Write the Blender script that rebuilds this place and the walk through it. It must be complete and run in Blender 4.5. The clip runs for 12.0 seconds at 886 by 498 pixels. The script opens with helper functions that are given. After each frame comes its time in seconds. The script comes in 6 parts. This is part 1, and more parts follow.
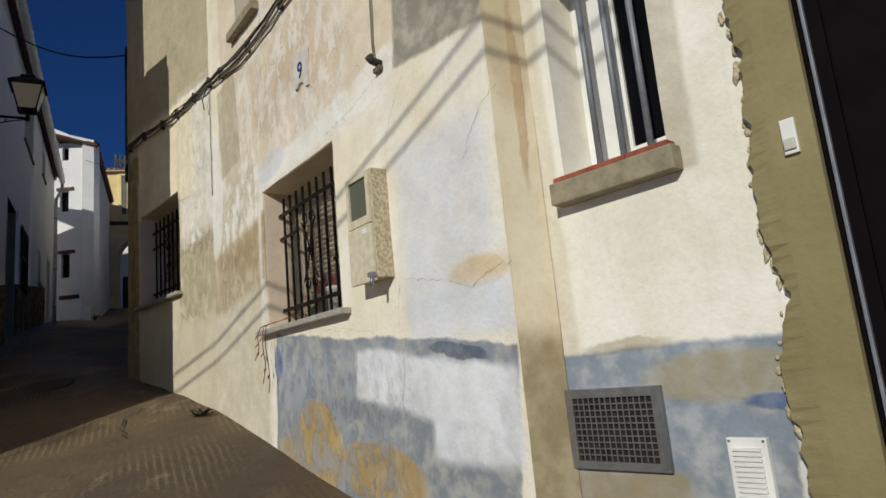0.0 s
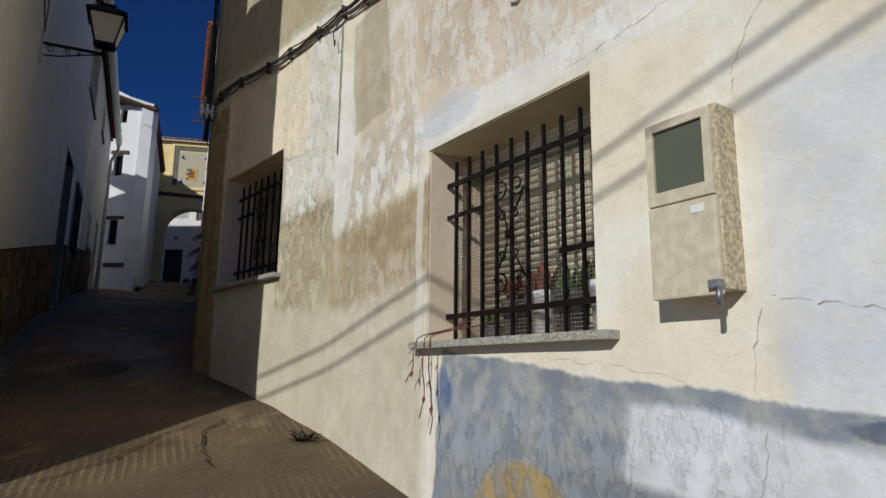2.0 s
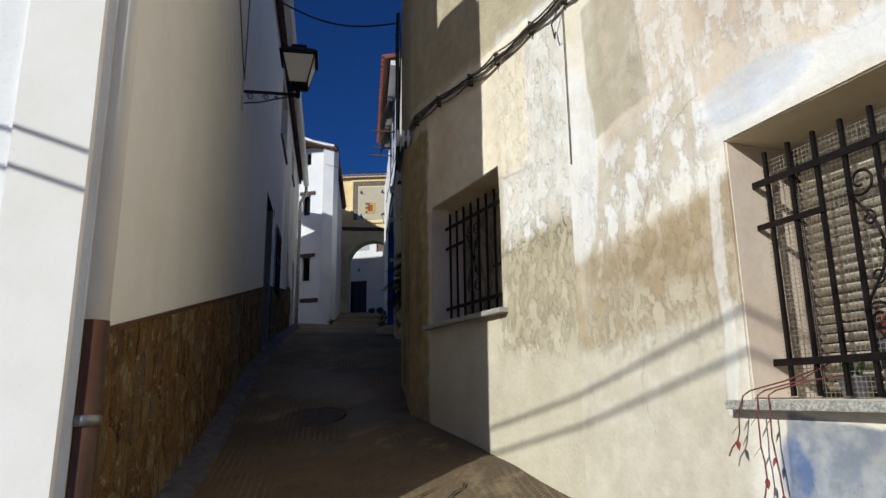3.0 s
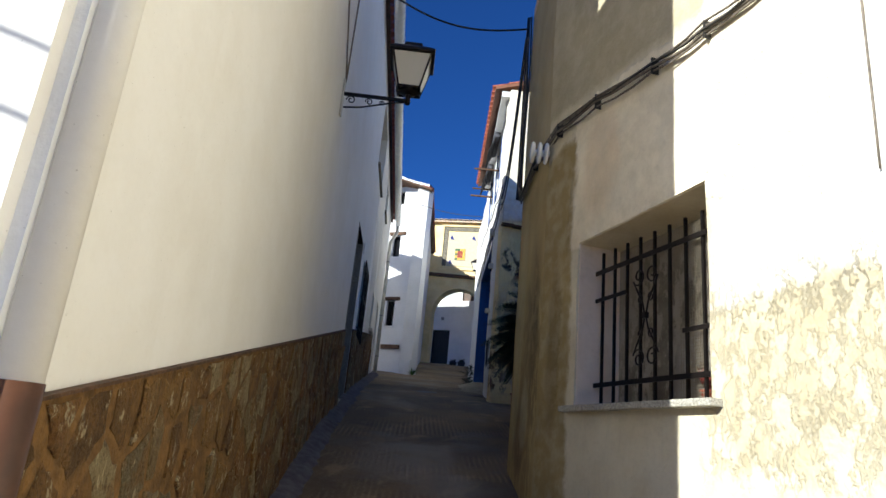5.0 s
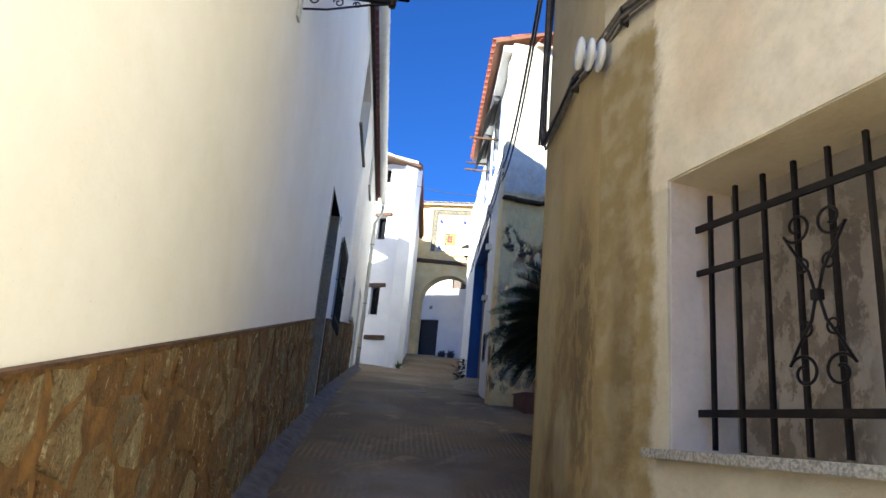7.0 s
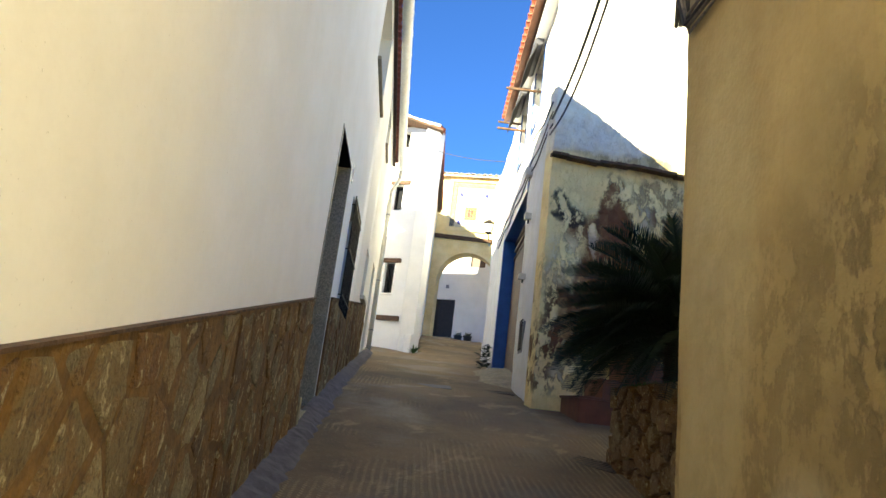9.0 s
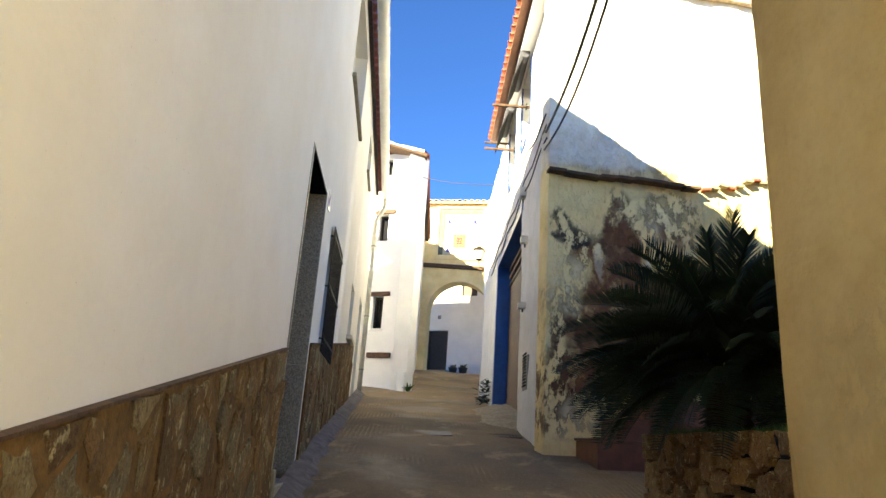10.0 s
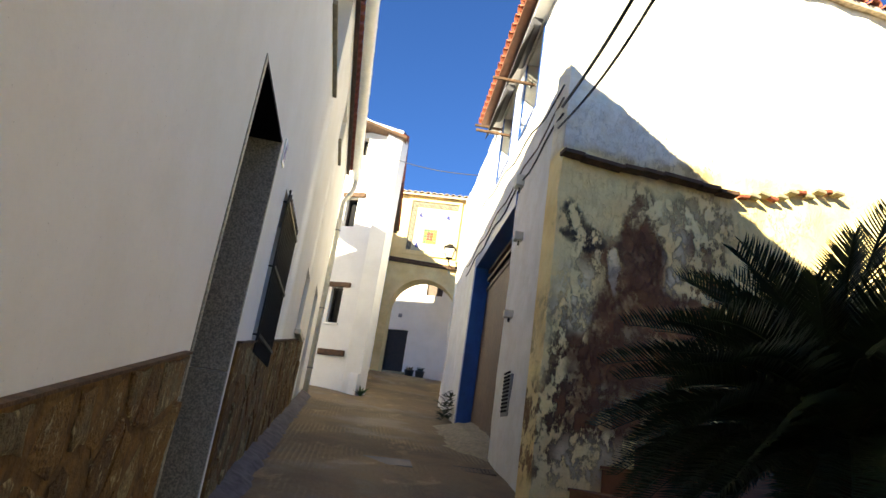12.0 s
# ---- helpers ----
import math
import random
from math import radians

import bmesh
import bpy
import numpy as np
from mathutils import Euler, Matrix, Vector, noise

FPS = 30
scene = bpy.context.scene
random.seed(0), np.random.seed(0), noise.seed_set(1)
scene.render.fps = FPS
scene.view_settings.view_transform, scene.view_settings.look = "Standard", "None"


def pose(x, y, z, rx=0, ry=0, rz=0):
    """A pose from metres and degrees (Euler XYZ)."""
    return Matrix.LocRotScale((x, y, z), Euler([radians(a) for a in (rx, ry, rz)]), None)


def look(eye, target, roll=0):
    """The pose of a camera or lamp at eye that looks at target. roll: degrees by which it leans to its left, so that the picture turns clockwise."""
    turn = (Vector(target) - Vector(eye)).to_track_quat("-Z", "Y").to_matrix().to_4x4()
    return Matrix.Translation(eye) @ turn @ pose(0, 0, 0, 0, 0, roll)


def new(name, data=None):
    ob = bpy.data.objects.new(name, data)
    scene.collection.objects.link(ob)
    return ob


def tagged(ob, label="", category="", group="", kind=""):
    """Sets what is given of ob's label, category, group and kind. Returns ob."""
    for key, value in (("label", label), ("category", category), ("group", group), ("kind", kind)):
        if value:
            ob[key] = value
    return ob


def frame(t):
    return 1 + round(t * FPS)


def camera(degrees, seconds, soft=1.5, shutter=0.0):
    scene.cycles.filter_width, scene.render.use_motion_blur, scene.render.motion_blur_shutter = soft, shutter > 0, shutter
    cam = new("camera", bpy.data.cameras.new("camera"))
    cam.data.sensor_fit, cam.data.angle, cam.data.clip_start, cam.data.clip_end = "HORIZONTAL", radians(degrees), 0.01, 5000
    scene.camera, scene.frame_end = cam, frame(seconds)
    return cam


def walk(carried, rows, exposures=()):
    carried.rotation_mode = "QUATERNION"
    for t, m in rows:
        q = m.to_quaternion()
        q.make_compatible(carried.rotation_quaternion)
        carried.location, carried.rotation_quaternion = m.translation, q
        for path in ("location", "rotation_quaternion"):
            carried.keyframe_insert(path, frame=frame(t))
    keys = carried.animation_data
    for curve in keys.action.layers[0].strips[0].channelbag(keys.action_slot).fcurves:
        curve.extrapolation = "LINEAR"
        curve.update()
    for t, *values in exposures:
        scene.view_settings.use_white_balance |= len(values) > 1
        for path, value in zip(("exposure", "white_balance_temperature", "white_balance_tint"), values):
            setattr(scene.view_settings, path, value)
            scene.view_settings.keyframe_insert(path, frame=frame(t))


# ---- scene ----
cam = camera(68.4, 12.0)
PATH = [
    (0, (0.065, -0.313, 1.529), (0.06, 1.653, 1.898), -5.5),
    (0.5, (-0.228, 0.097, 1.599), (-0.304, 2.041, 2.064), -0.8),
    (1, (-0.575, 0.411, 1.722), (-0.444, 2.352, 2.184), 0.7),
    (1.5, (-0.882, 0.892, 1.769), (-0.906, 2.849, 2.182), -1.5),
    (2, (-1.213, 1.258, 1.813), (-1.306, 3.219, 2.196), 0.7),
    (2.5, (-1.592, 1.551, 1.937), (-1.795, 3.501, 2.332), -0.9),
    (3, (-1.905, 1.998, 2.052), (-2.492, 3.859, 2.488), -0.7),
    (3.5, (-2.241, 2.283, 2.098), (-2.935, 4.083, 2.628), 1.0),
    (3.7, (-2.327, 2.419, 2.143), (-3.02, 4.224, 2.652), 0.6),
    (5.3, (-3.022, 3.73, 2.374), (-3.846, 5.455, 2.96), 6.0),
    (5.5, (-3.099, 3.919, 2.371), (-3.906, 5.655, 2.95), 4.9),
    (6, (-3.286, 4.391, 2.493), (-4.08, 6.126, 3.092), 7.2),
    (6.5, (-3.579, 4.727, 2.605), (-4.325, 6.505, 3.139), 5.9),
    (7, (-3.754, 5.161, 2.686), (-4.531, 6.919, 3.239), 5.5),
    (7.2, (-3.826, 5.339, 2.729), (-4.679, 7.061, 3.284), 7.6),
    (8.8, (-4.726, 6.812, 3.018), (-5.547, 8.575, 3.486), 6.1),
    (9, (-4.857, 6.951, 3.056), (-5.669, 8.713, 3.544), 7.1),
    (9.5, (-5.098, 7.274, 3.188), (-5.788, 9.073, 3.727), 5.3),
    (10, (-5.254, 7.724, 3.302), (-6.031, 9.475, 3.878), 3.9),
    (10.5, (-5.536, 8.086, 3.344), (-6.313, 9.817, 3.977), 4.9),
    (11, (-5.729, 8.443, 3.446), (-6.344, 10.227, 4.109), 2.4),
    (11.5, (-5.838, 8.902, 3.531), (-6.559, 10.697, 4.037), 5.5),
    (12, (-6.087, 9.191, 3.654), (-6.76, 10.981, 4.239), 8.6),
]
walk(cam, [(t, look(eye, target, roll)) for t, eye, target, roll in PATH],
     exposures=[(0, -0.55, 6650, 5), (1.5, -0.6, 6250, 5), (2.0, -0.58, 6250, 6), (2.5, -0.38, 6200, 7), (3.5, 0.22, 6100, 5), (5.5, 1.42, 6200, 3), (7.0, 2.22, 6400, 1),
                (9.0, 2.92, 8600, -5), (10.0, 2.96, 9300, -2), (10.5, 2.85, 9400, 0), (11.0, 2.4, 9000, 0), (11.5, 2.15, 9000, 0), (12.0, 2.42, 9100, 0)])

# ---- sky and sun ----
SUN_WAY = Vector((-0.385, -0.923, 0.45)).normalized()      # towards the sun
world = bpy.data.worlds.new("sky")
scene.world = world
world.use_nodes = True
wn = world.node_tree.nodes
sky = wn.new("ShaderNodeTexSky")
sky.sky_type, sky.sun_disc = "NISHITA", False
sky.sun_elevation = math.asin(SUN_WAY.z)
sky.sun_rotation = math.atan2(SUN_WAY.x, SUN_WAY.y)
sky.air_density, sky.dust_density, sky.ozone_density, sky.altitude = 1.0, 0.0, 8.0, 2500
wn["Background"].inputs["Strength"].default_value = 0.054
deep = wn.new("ShaderNodeMix")                            # the deep blue of dry mountain air
deep.data_type, deep.blend_type = "RGBA", "MULTIPLY"
deep.inputs["Factor"].default_value, deep.inputs["B"].default_value = 1.0, (0.46, 0.76, 1.16, 1.0)
world.node_tree.links.new(sky.outputs[0], deep.inputs["A"])
world.node_tree.links.new(deep.outputs["Result"], wn["Background"].inputs["Color"])
sun = new("sun", bpy.data.lights.new("sun", "SUN"))
sun.data.energy, sun.data.angle, sun.data.color = 4.2, radians(0.5), (1.0, 0.965, 0.91)
sun.matrix_world = look(SUN_WAY * 60, (0, 0, 0))

# ---- materials ----
def srgb(r, g, b):
    return tuple(((c / 255 + 0.055) / 1.055) ** 2.4 if c > 10 else c / 3295 for c in (r, g, b)) + (1.0,)


class Nodes:
    """A short way to write node trees."""

    def __init__(self, name, rough=0.85, metal=0.0):
        self.mat = bpy.data.materials.new(name)
        self.mat.use_nodes = True
        self.t = self.mat.node_tree
        self.bsdf = self.t.nodes["Principled BSDF"]
        self.bsdf.inputs["Roughness"].default_value, self.bsdf.inputs["Metallic"].default_value = rough, metal
        self.pos = self.t.nodes.new("ShaderNodeTexCoord").outputs["Object"]

    def put(self, socket, value):
        if isinstance(value, bpy.types.NodeSocket):
            self.t.links.new(value, socket)
        else:
            socket.default_value = value

    def math(self, op, a, b=0.0, clamp=False):
        n = self.t.nodes.new("ShaderNodeMath")
        n.operation, n.use_clamp = op, clamp
        self.put(n.inputs[0], a), self.put(n.inputs[1], b)
        return n.outputs[0]

    def vec(self, op, a, b=(0, 0, 0)):
        n = self.t.nodes.new("ShaderNodeVectorMath")
        n.operation = op
        self.put(n.inputs[0], a), self.put(n.inputs[1], b)
        return n.outputs[1] if op == "LENGTH" else n.outputs[0]

    def noise(self, scale, detail=4.0, rough=0.55, vector=None, stretch=None):
        n = self.t.nodes.new("ShaderNodeTexNoise")
        v = self.pos if vector is None else vector
        if stretch:
            v = self.vec("MULTIPLY", v, stretch)
        self.put(n.inputs["Vector"], v)
        n.inputs["Scale"].default_value, n.inputs["Detail"].default_value, n.inputs["Roughness"].default_value = scale, detail, rough
        return n.outputs

    def ramp(self, value, lo, hi):
        n = self.t.nodes.new("ShaderNodeMapRange")
        n.interpolation_type = "SMOOTHSTEP"
        self.put(n.inputs["Value"], value)
        n.inputs["From Min"].default_value, n.inputs["From Max"].default_value = lo, hi
        return n.outputs["Result"]

    def mix(self, fac, a, b, blend="MIX"):
        n = self.t.nodes.new("ShaderNodeMix")
        n.data_type, n.blend_type = "RGBA", blend
        self.put(n.inputs["Factor"], fac), self.put(n.inputs["A"], a), self.put(n.inputs["B"], b)
        return n.outputs["Result"]

    def random(self):
        return self.t.nodes.new("ShaderNodeObjectInfo").outputs["Random"]

    def bump(self, height, strength=0.4, dist=0.01):
        n = self.t.nodes.new("ShaderNodeBump")
        n.inputs["Strength"].default_value, n.inputs["Distance"].default_value = strength, dist
        self.put(n.inputs["Height"], height)
        self.put(self.bsdf.inputs["Normal"], n.outputs["Normal"])

    def colour(self, c):
        self.put(self.bsdf.inputs["Base Color"], c)
        return self.mat


def simple(name, rgb, rough=0.6, metal=0.0, vary=0.25, scale=12.0, bump=0.2, dist=0.004, by_object=0.0, grain=60.0):
    """A surface of one colour with blotches, fine grain and a little relief."""
    n = Nodes(name, rough, metal)
    c = srgb(*rgb)
    dark = tuple(v * (1 - vary) for v in c[:3]) + (1.0,)
    light = tuple(min(1, v * (1 + vary * 0.5)) for v in c[:3]) + (1.0,)
    big, fine = n.noise(scale)[0], n.noise(grain, 2)[0]
    col = n.mix(n.ramp(big, 0.3, 0.7), dark, light)
    col = n.mix(n.math("MULTIPLY", n.ramp(fine, 0.5, 0.75), vary), col, dark)
    if by_object:
        hue = n.t.nodes.new("ShaderNodeHueSaturation")
        n.put(hue.inputs["Color"], col)
        n.put(hue.inputs["Value"], n.math("ADD", n.math("MULTIPLY", n.random(), by_object), 1 - by_object / 2))
        col = hue.outputs["Color"]
    n.bump(n.math("ADD", big, n.math("MULTIPLY", fine, 0.5)), bump, dist)
    if max(rgb) < 30:
        n.bsdf.inputs["Specular IOR Level"].default_value = 0.08
    return n.colour(col)


def plaster(name, base, second, layers, rough=0.9, wobble=0.10, relief=0.5, streak=0.15, mottle=0.35):
    """Old painted plaster. layers: (colour, shape, cu, cz, ru, rz, turn, edge, strength) in metres along and up the wall;
    shape: e an ellipse, b a box. Their rims wander, and each layer stands a little proud."""
    n = Nodes(name, rough)
    n1, n2, n3 = n.noise(1.6, 3), n.noise(7.0, 4), n.noise(34.0, 3)
    p = n.pos
    for src, amp in ((n1, 3.0), (n2, 1.4), (n3, 0.45)):
        p = n.vec("ADD", p, n.vec("MULTIPLY", n.vec("SUBTRACT", src[1], (0.5, 0.5, 0.5)), (wobble * amp,) * 3))
    sep = n.t.nodes.new("ShaderNodeSeparateXYZ")
    n.put(sep.inputs[0], p)
    u, z = sep.outputs[0], sep.outputs[2]
    drip = n.noise(5.0, 3, 0.6, None, (4.0, 1.0, 0.35))[0]
    col = n.mix(n.ramp(n.noise(1.1, 4)[0], 0.35, 0.65), srgb(*base), srgb(*second))
    col = n.mix(n.math("MULTIPLY", n.ramp(drip, 0.52, 0.75), streak), col, tuple(v * 0.62 for v in srgb(*second)[:3]) + (1.0,))
    flake = n.noise(5.0, 10, 0.72, None, (1.25, 1.0, 0.75))[0]
    height = n.math("ADD", n.math("MULTIPLY", n2[0], 0.6), n.math("MULTIPLY", n3[0], 0.35))
    for rgb, shape, cu, cz, ru, rz, turn, edge, strength in layers:
        du, dz = n.math("SUBTRACT", u, cu), n.math("SUBTRACT", z, cz)
        if turn:
            c, s = math.cos(radians(turn)), math.sin(radians(turn))
            du, dz = (n.math("ADD", n.math("MULTIPLY", du, c), n.math("MULTIPLY", dz, s)),
                      n.math("SUBTRACT", n.math("MULTIPLY", dz, c), n.math("MULTIPLY", du, s)))
        du, dz = n.math("ABSOLUTE", n.math("DIVIDE", du, ru)), n.math("ABSOLUTE", n.math("DIVIDE", dz, rz))
        if shape == "e":
            d = n.math("SQRT", n.math("ADD", n.math("MULTIPLY", du, du), n.math("MULTIPLY", dz, dz)))
            mask = n.math("SUBTRACT", 1.0, n.ramp(d, 1 - edge * 0.6, 1 + edge * 0.6))
        else:
            mu = n.math("SUBTRACT", 1.0, n.ramp(du, 1 - edge / ru, 1 + edge / ru))
            mz = n.math("SUBTRACT", 1.0, n.ramp(dz, 1 - edge / rz, 1 + edge / rz))
            mask = n.math("MULTIPLY", mu, mz)
        if strength > 1:
            mask, strength = n.math("MULTIPLY", mask, n.ramp(flake, 0.465, 0.535)), strength - 1
        worn = n.math("MULTIPLY", mask, n.math("ADD", 0.72, n.math("MULTIPLY", n.ramp(n2[0], 0.35, 0.6), 0.28)))
        c = srgb(*rgb)
        tone = n.mix(n.ramp(n1[0], 0.3, 0.7), tuple(v * 0.86 for v in c[:3]) + (1.0,), c)
        col = n.mix(n.math("MULTIPLY", worn, strength), col, tone)
        height = n.math("ADD", height, n.math("MULTIPLY", mask, 0.5 * strength))
    grime = n.noise(2.7, 9, 0.7)[0]
    col = n.mix(n.math("MULTIPLY", n.ramp(grime, 0.40, 0.62), mottle), col, n.mix(1.0, col, (0.74, 0.70, 0.62, 1.0), "MULTIPLY"))
    col = n.mix(n.math("MULTIPLY", n.ramp(n3[0], 0.45, 0.7), mottle * 0.6), col, n.mix(1.0, col, (0.80, 0.78, 0.74, 1.0), "MULTIPLY"))
    speck = n.noise(55.0, 2, 0.7)[0]
    col = n.mix(n.math("MULTIPLY", n.ramp(speck, 0.68, 0.8), 0.35), col, srgb(120, 105, 85))
    n.bump(height, relief, 0.02)
    return n.colour(col)


def stone(name, tones, joint=0.0, rough=0.8, bump=1.0, scale=19.0, stretch=(1, 1, 1)):
    """Natural stone whose tone goes from piece to piece."""
    n = Nodes(name, rough)
    ramp = n.t.nodes.new("ShaderNodeValToRGB")
    ramp.color_ramp.interpolation = "CONSTANT"
    el = ramp.color_ramp.elements
    while len(el) < len(tones):
        el.new(0.5)
    for k, rgb in enumerate(tones):
        el[k].position, el[k].color = k / len(tones), srgb(*rgb)
    n.put(ramp.inputs[0], n.random())
    a, b = n.noise(scale, 5, 0.65, None, stretch), n.noise(scale * 6, 3, 0.6, None, stretch)
    streak = n.noise(scale * 1.3, 7, 0.7, None, (stretch[0] * 1.5, 1, stretch[2] * 0.9))[0]
    col = n.mix(n.math("MULTIPLY", n.ramp(a[0], 0.42, 0.66), 0.5), ramp.outputs[0], srgb(*tones[0]))
    col = n.mix(n.math("MULTIPLY", n.ramp(n.noise(scale * 0.35, 6, 0.7)[0], 0.47, 0.58), 0.65), col, srgb(142, 102, 50))
    col = n.mix(n.math("MULTIPLY", n.ramp(streak, 0.56, 0.63), 0.8), col, srgb(208, 190, 146))
    col = n.mix(n.math("MULTIPLY", n.ramp(streak, 0.44, 0.34), 0.7), col, srgb(84, 58, 28))
    col = n.mix(n.math("MULTIPLY", n.ramp(b[0], 0.48, 0.7), 0.6), col, srgb(66, 44, 20))
    n.bump(n.math("ADD", n.math("ADD", a[0], streak), n.math("MULTIPLY", b[0], 0.6)), bump, 0.045)
    return n.colour(col)


def glass_like(name, rgb, rough=0.08):
    n = Nodes(name, rough)
    n.bsdf.inputs["Specular IOR Level"].default_value = 0.12
    return n.colour(srgb(*rgb))


# sunlit house: along the wall from the pilaster
MAT_A = plaster("plaster_cream", (238, 228, 204), (244, 239, 226), [
    ((226, 208, 184), "b", 2.55, 5.0, 1.65, 1.58, -3, 0.05, 0.85),       # older pinkish coat above
    ((212, 188, 162), "e", 2.1, 4.3, 0.8, 0.5, 20, 0.4, 0.5),
    ((204, 180, 156), "e", 2.9, 4.05, 0.4, 0.35, 0, 0.35, 0.45),
    ((250, 247, 240), "b", 2.6, 4.3, 1.2, 0.8, 12, 0.1, 1.6),
    ((236, 224, 206), "e", 1.5, 4.6, 0.3, 0.6, 0, 0.3, 0.7),
    ((248, 246, 240), "b", 2.45, 3.36, 0.95, 0.10, -3, 0.03, 0.9),       # pale coat over the window
    ((214, 220, 230), "e", 3.0, 3.42, 0.36, 0.12, 0, 0.3, 0.7),
    ((248, 246, 240), "e", 1.25, 3.42, 0.4, 0.14, -12, 0.25, 0.8),
    ((190, 180, 154), "b", 4.02, 4.2, 0.29, 0.50, -5, 0.02, 0.8),        # smooth cement patch
    ((214, 205, 182), "b", 3.98, 1.65, 0.80, 1.00, 0, 0.08, 0.9),        # bare render on the left
    ((192, 172, 138), "b", 4.05, 2.66, 0.95, 0.30, -6, 0.05, 0.9),
    ((180, 158, 122), "b", 3.58, 2.70, 0.32, 0.26, -10, 0.04, 0.6),
    ((174, 152, 116), "b", 3.7, 2.7, 0.7, 0.34, -6, 0.1, 1.6),
        ((216, 206, 182), "b", 3.9, 2.45, 0.6, 0.20, 5, 0.08, 1.75),
    ((250, 248, 243), "b", 3.85, 3.34, 0.58, 0.26, -14, 0.04, 0.8),      # white flaking coat
    ((206, 192, 162), "b", 3.9, 3.3, 0.6, 0.3, -14, 0.1, 1.8),
    ((250, 248, 243), "e", 4.5, 3.6, 0.26, 0.7, 0, 0.15, 0.9),
    ((244, 240, 230), "b", 3.27, 2.55, 0.04, 0.6, 0, 0.01, 0.7),
    ((150, 146, 132), "b", 0.42, 3.85, 0.44, 0.52, 8, 0.02, 1.0),        # cement patch by the corner
    ((222, 226, 234), "b", 0.55, 2.35, 0.42, 0.52, 0, 0.10, 0.75),       # bluish whitewash
    ((222, 196, 150), "e", 0.28, 2.02, 0.24, 0.08, 0, 0.45, 0.8),
    ((224, 228, 236), "b", 0.50, 1.83, 0.46, 0.13, 0, 0.05, 0.85),
    ((140, 147, 156), "b", 1.60, 1.10, 1.47, 0.70, 6.2, 0.012, 1.0),     # blue dado
    ((166, 172, 180), "b", 2.0, 1.2, 1.0, 0.5, 0, 0.1, 1.8),
    ((76, 104, 156), "e", 2.98, 1.72, 0.08, 0.14, 0, 0.4, 0.7),
    ((190, 160, 100), "e", 2.30, 1.08, 0.38, 0.32, 10, 0.15, 0.95),      # ochre under the blue
    ((188, 158, 100), "e", 1.45, 0.94, 0.55, 0.20, 5, 0.15, 0.9),
    ((152, 158, 164), "b", 2.0, 1.05, 0.8, 0.35, 0, 0.1, 1.75),
    ((190, 164, 110), "e", 2.85, 0.85, 0.22, 0.3, 0, 0.2, 0.7),
    ((232, 234, 238), "b", 0.95, 1.47, 0.72, 0.16, 8, 0.03, 1.0),        # white patch
    ((232, 234, 238), "b", 0.45, 1.30, 0.36, 0.24, 0, 0.04, 1.0),
    ((92, 102, 120), "e", 0.55, 1.63, 0.26, 0.04, 8, 0.25, 0.95),
], wobble=0.036, relief=0.5)
MAT_B = plaster("plaster_ochre_render", (206, 196, 168), (214, 205, 180), [
    ((248, 246, 240), "b", 0.38, 4.15, 0.58, 0.95, 0, 0.04, 0.9),
    ((222, 210, 184), "b", 0.5, 4.0, 0.5, 0.9, 0, 0.1, 1.35),
    ((252, 240, 214), "b", 1.5, 4.45, 1.0, 0.6, 4, 0.02, 1.0),
    ((222, 188, 142), "e", 2.1, 4.5, 0.25, 0.4, 0, 0.5, 0.35),
    ((190, 178, 150), "b", 0.25, 2.85, 0.62, 0.36, -8, 0.06, 0.6),
    ((180, 164, 130), "b", 0.35, 2.80, 0.7, 0.5, 0, 0.1, 1.45),
    ((214, 205, 182), "b", 0.45, 1.65, 1.1, 0.70, 0, 0.06, 0.75),
    ((176, 164, 134), "b", 1.2, 6.2, 1.8, 1.12, 5, 0.05, 0.8),
    ((164, 144, 98), "b", 2.82, 3.0, 0.36, 1.85, 0, 0.04, 1.0),
    ((110, 92, 60), "e", 2.72, 3.2, 0.1, 0.6, 0, 0.5, 0.5),
], wobble=0.075, relief=0.9)
MAT_C = plaster("plaster_olive_render", (186, 165, 116), (172, 149, 100), [
    ((176, 164, 134), "b", 0.9, 6.3, 1.6, 1.2, 3, 0.05, 0.8),
    ((112, 96, 62), "e", 0.55, 3.45, 0.34, 0.75, 5, 0.9, 0.55),
    ((104, 90, 58), "e", 0.28, 3.30, 0.26, 0.85, -8, 0.7, 1.5),
    ((118, 102, 66), "b", 0.8, 2.9, 0.7, 0.9, 0, 0.2, 1.5),
    ((104, 88, 58), "e", 0.95, 2.5, 0.35, 0.3, 0, 0.5, 0.6),
    ((196, 180, 134), "e", 1.35, 3.7, 0.30, 1.2, 4, 0.5, 0.7),
    ((206, 192, 156), "e", 0.75, 2.7, 0.25, 0.3, 20, 0.4, 0.5),
], wobble=0.06, relief=0.6)
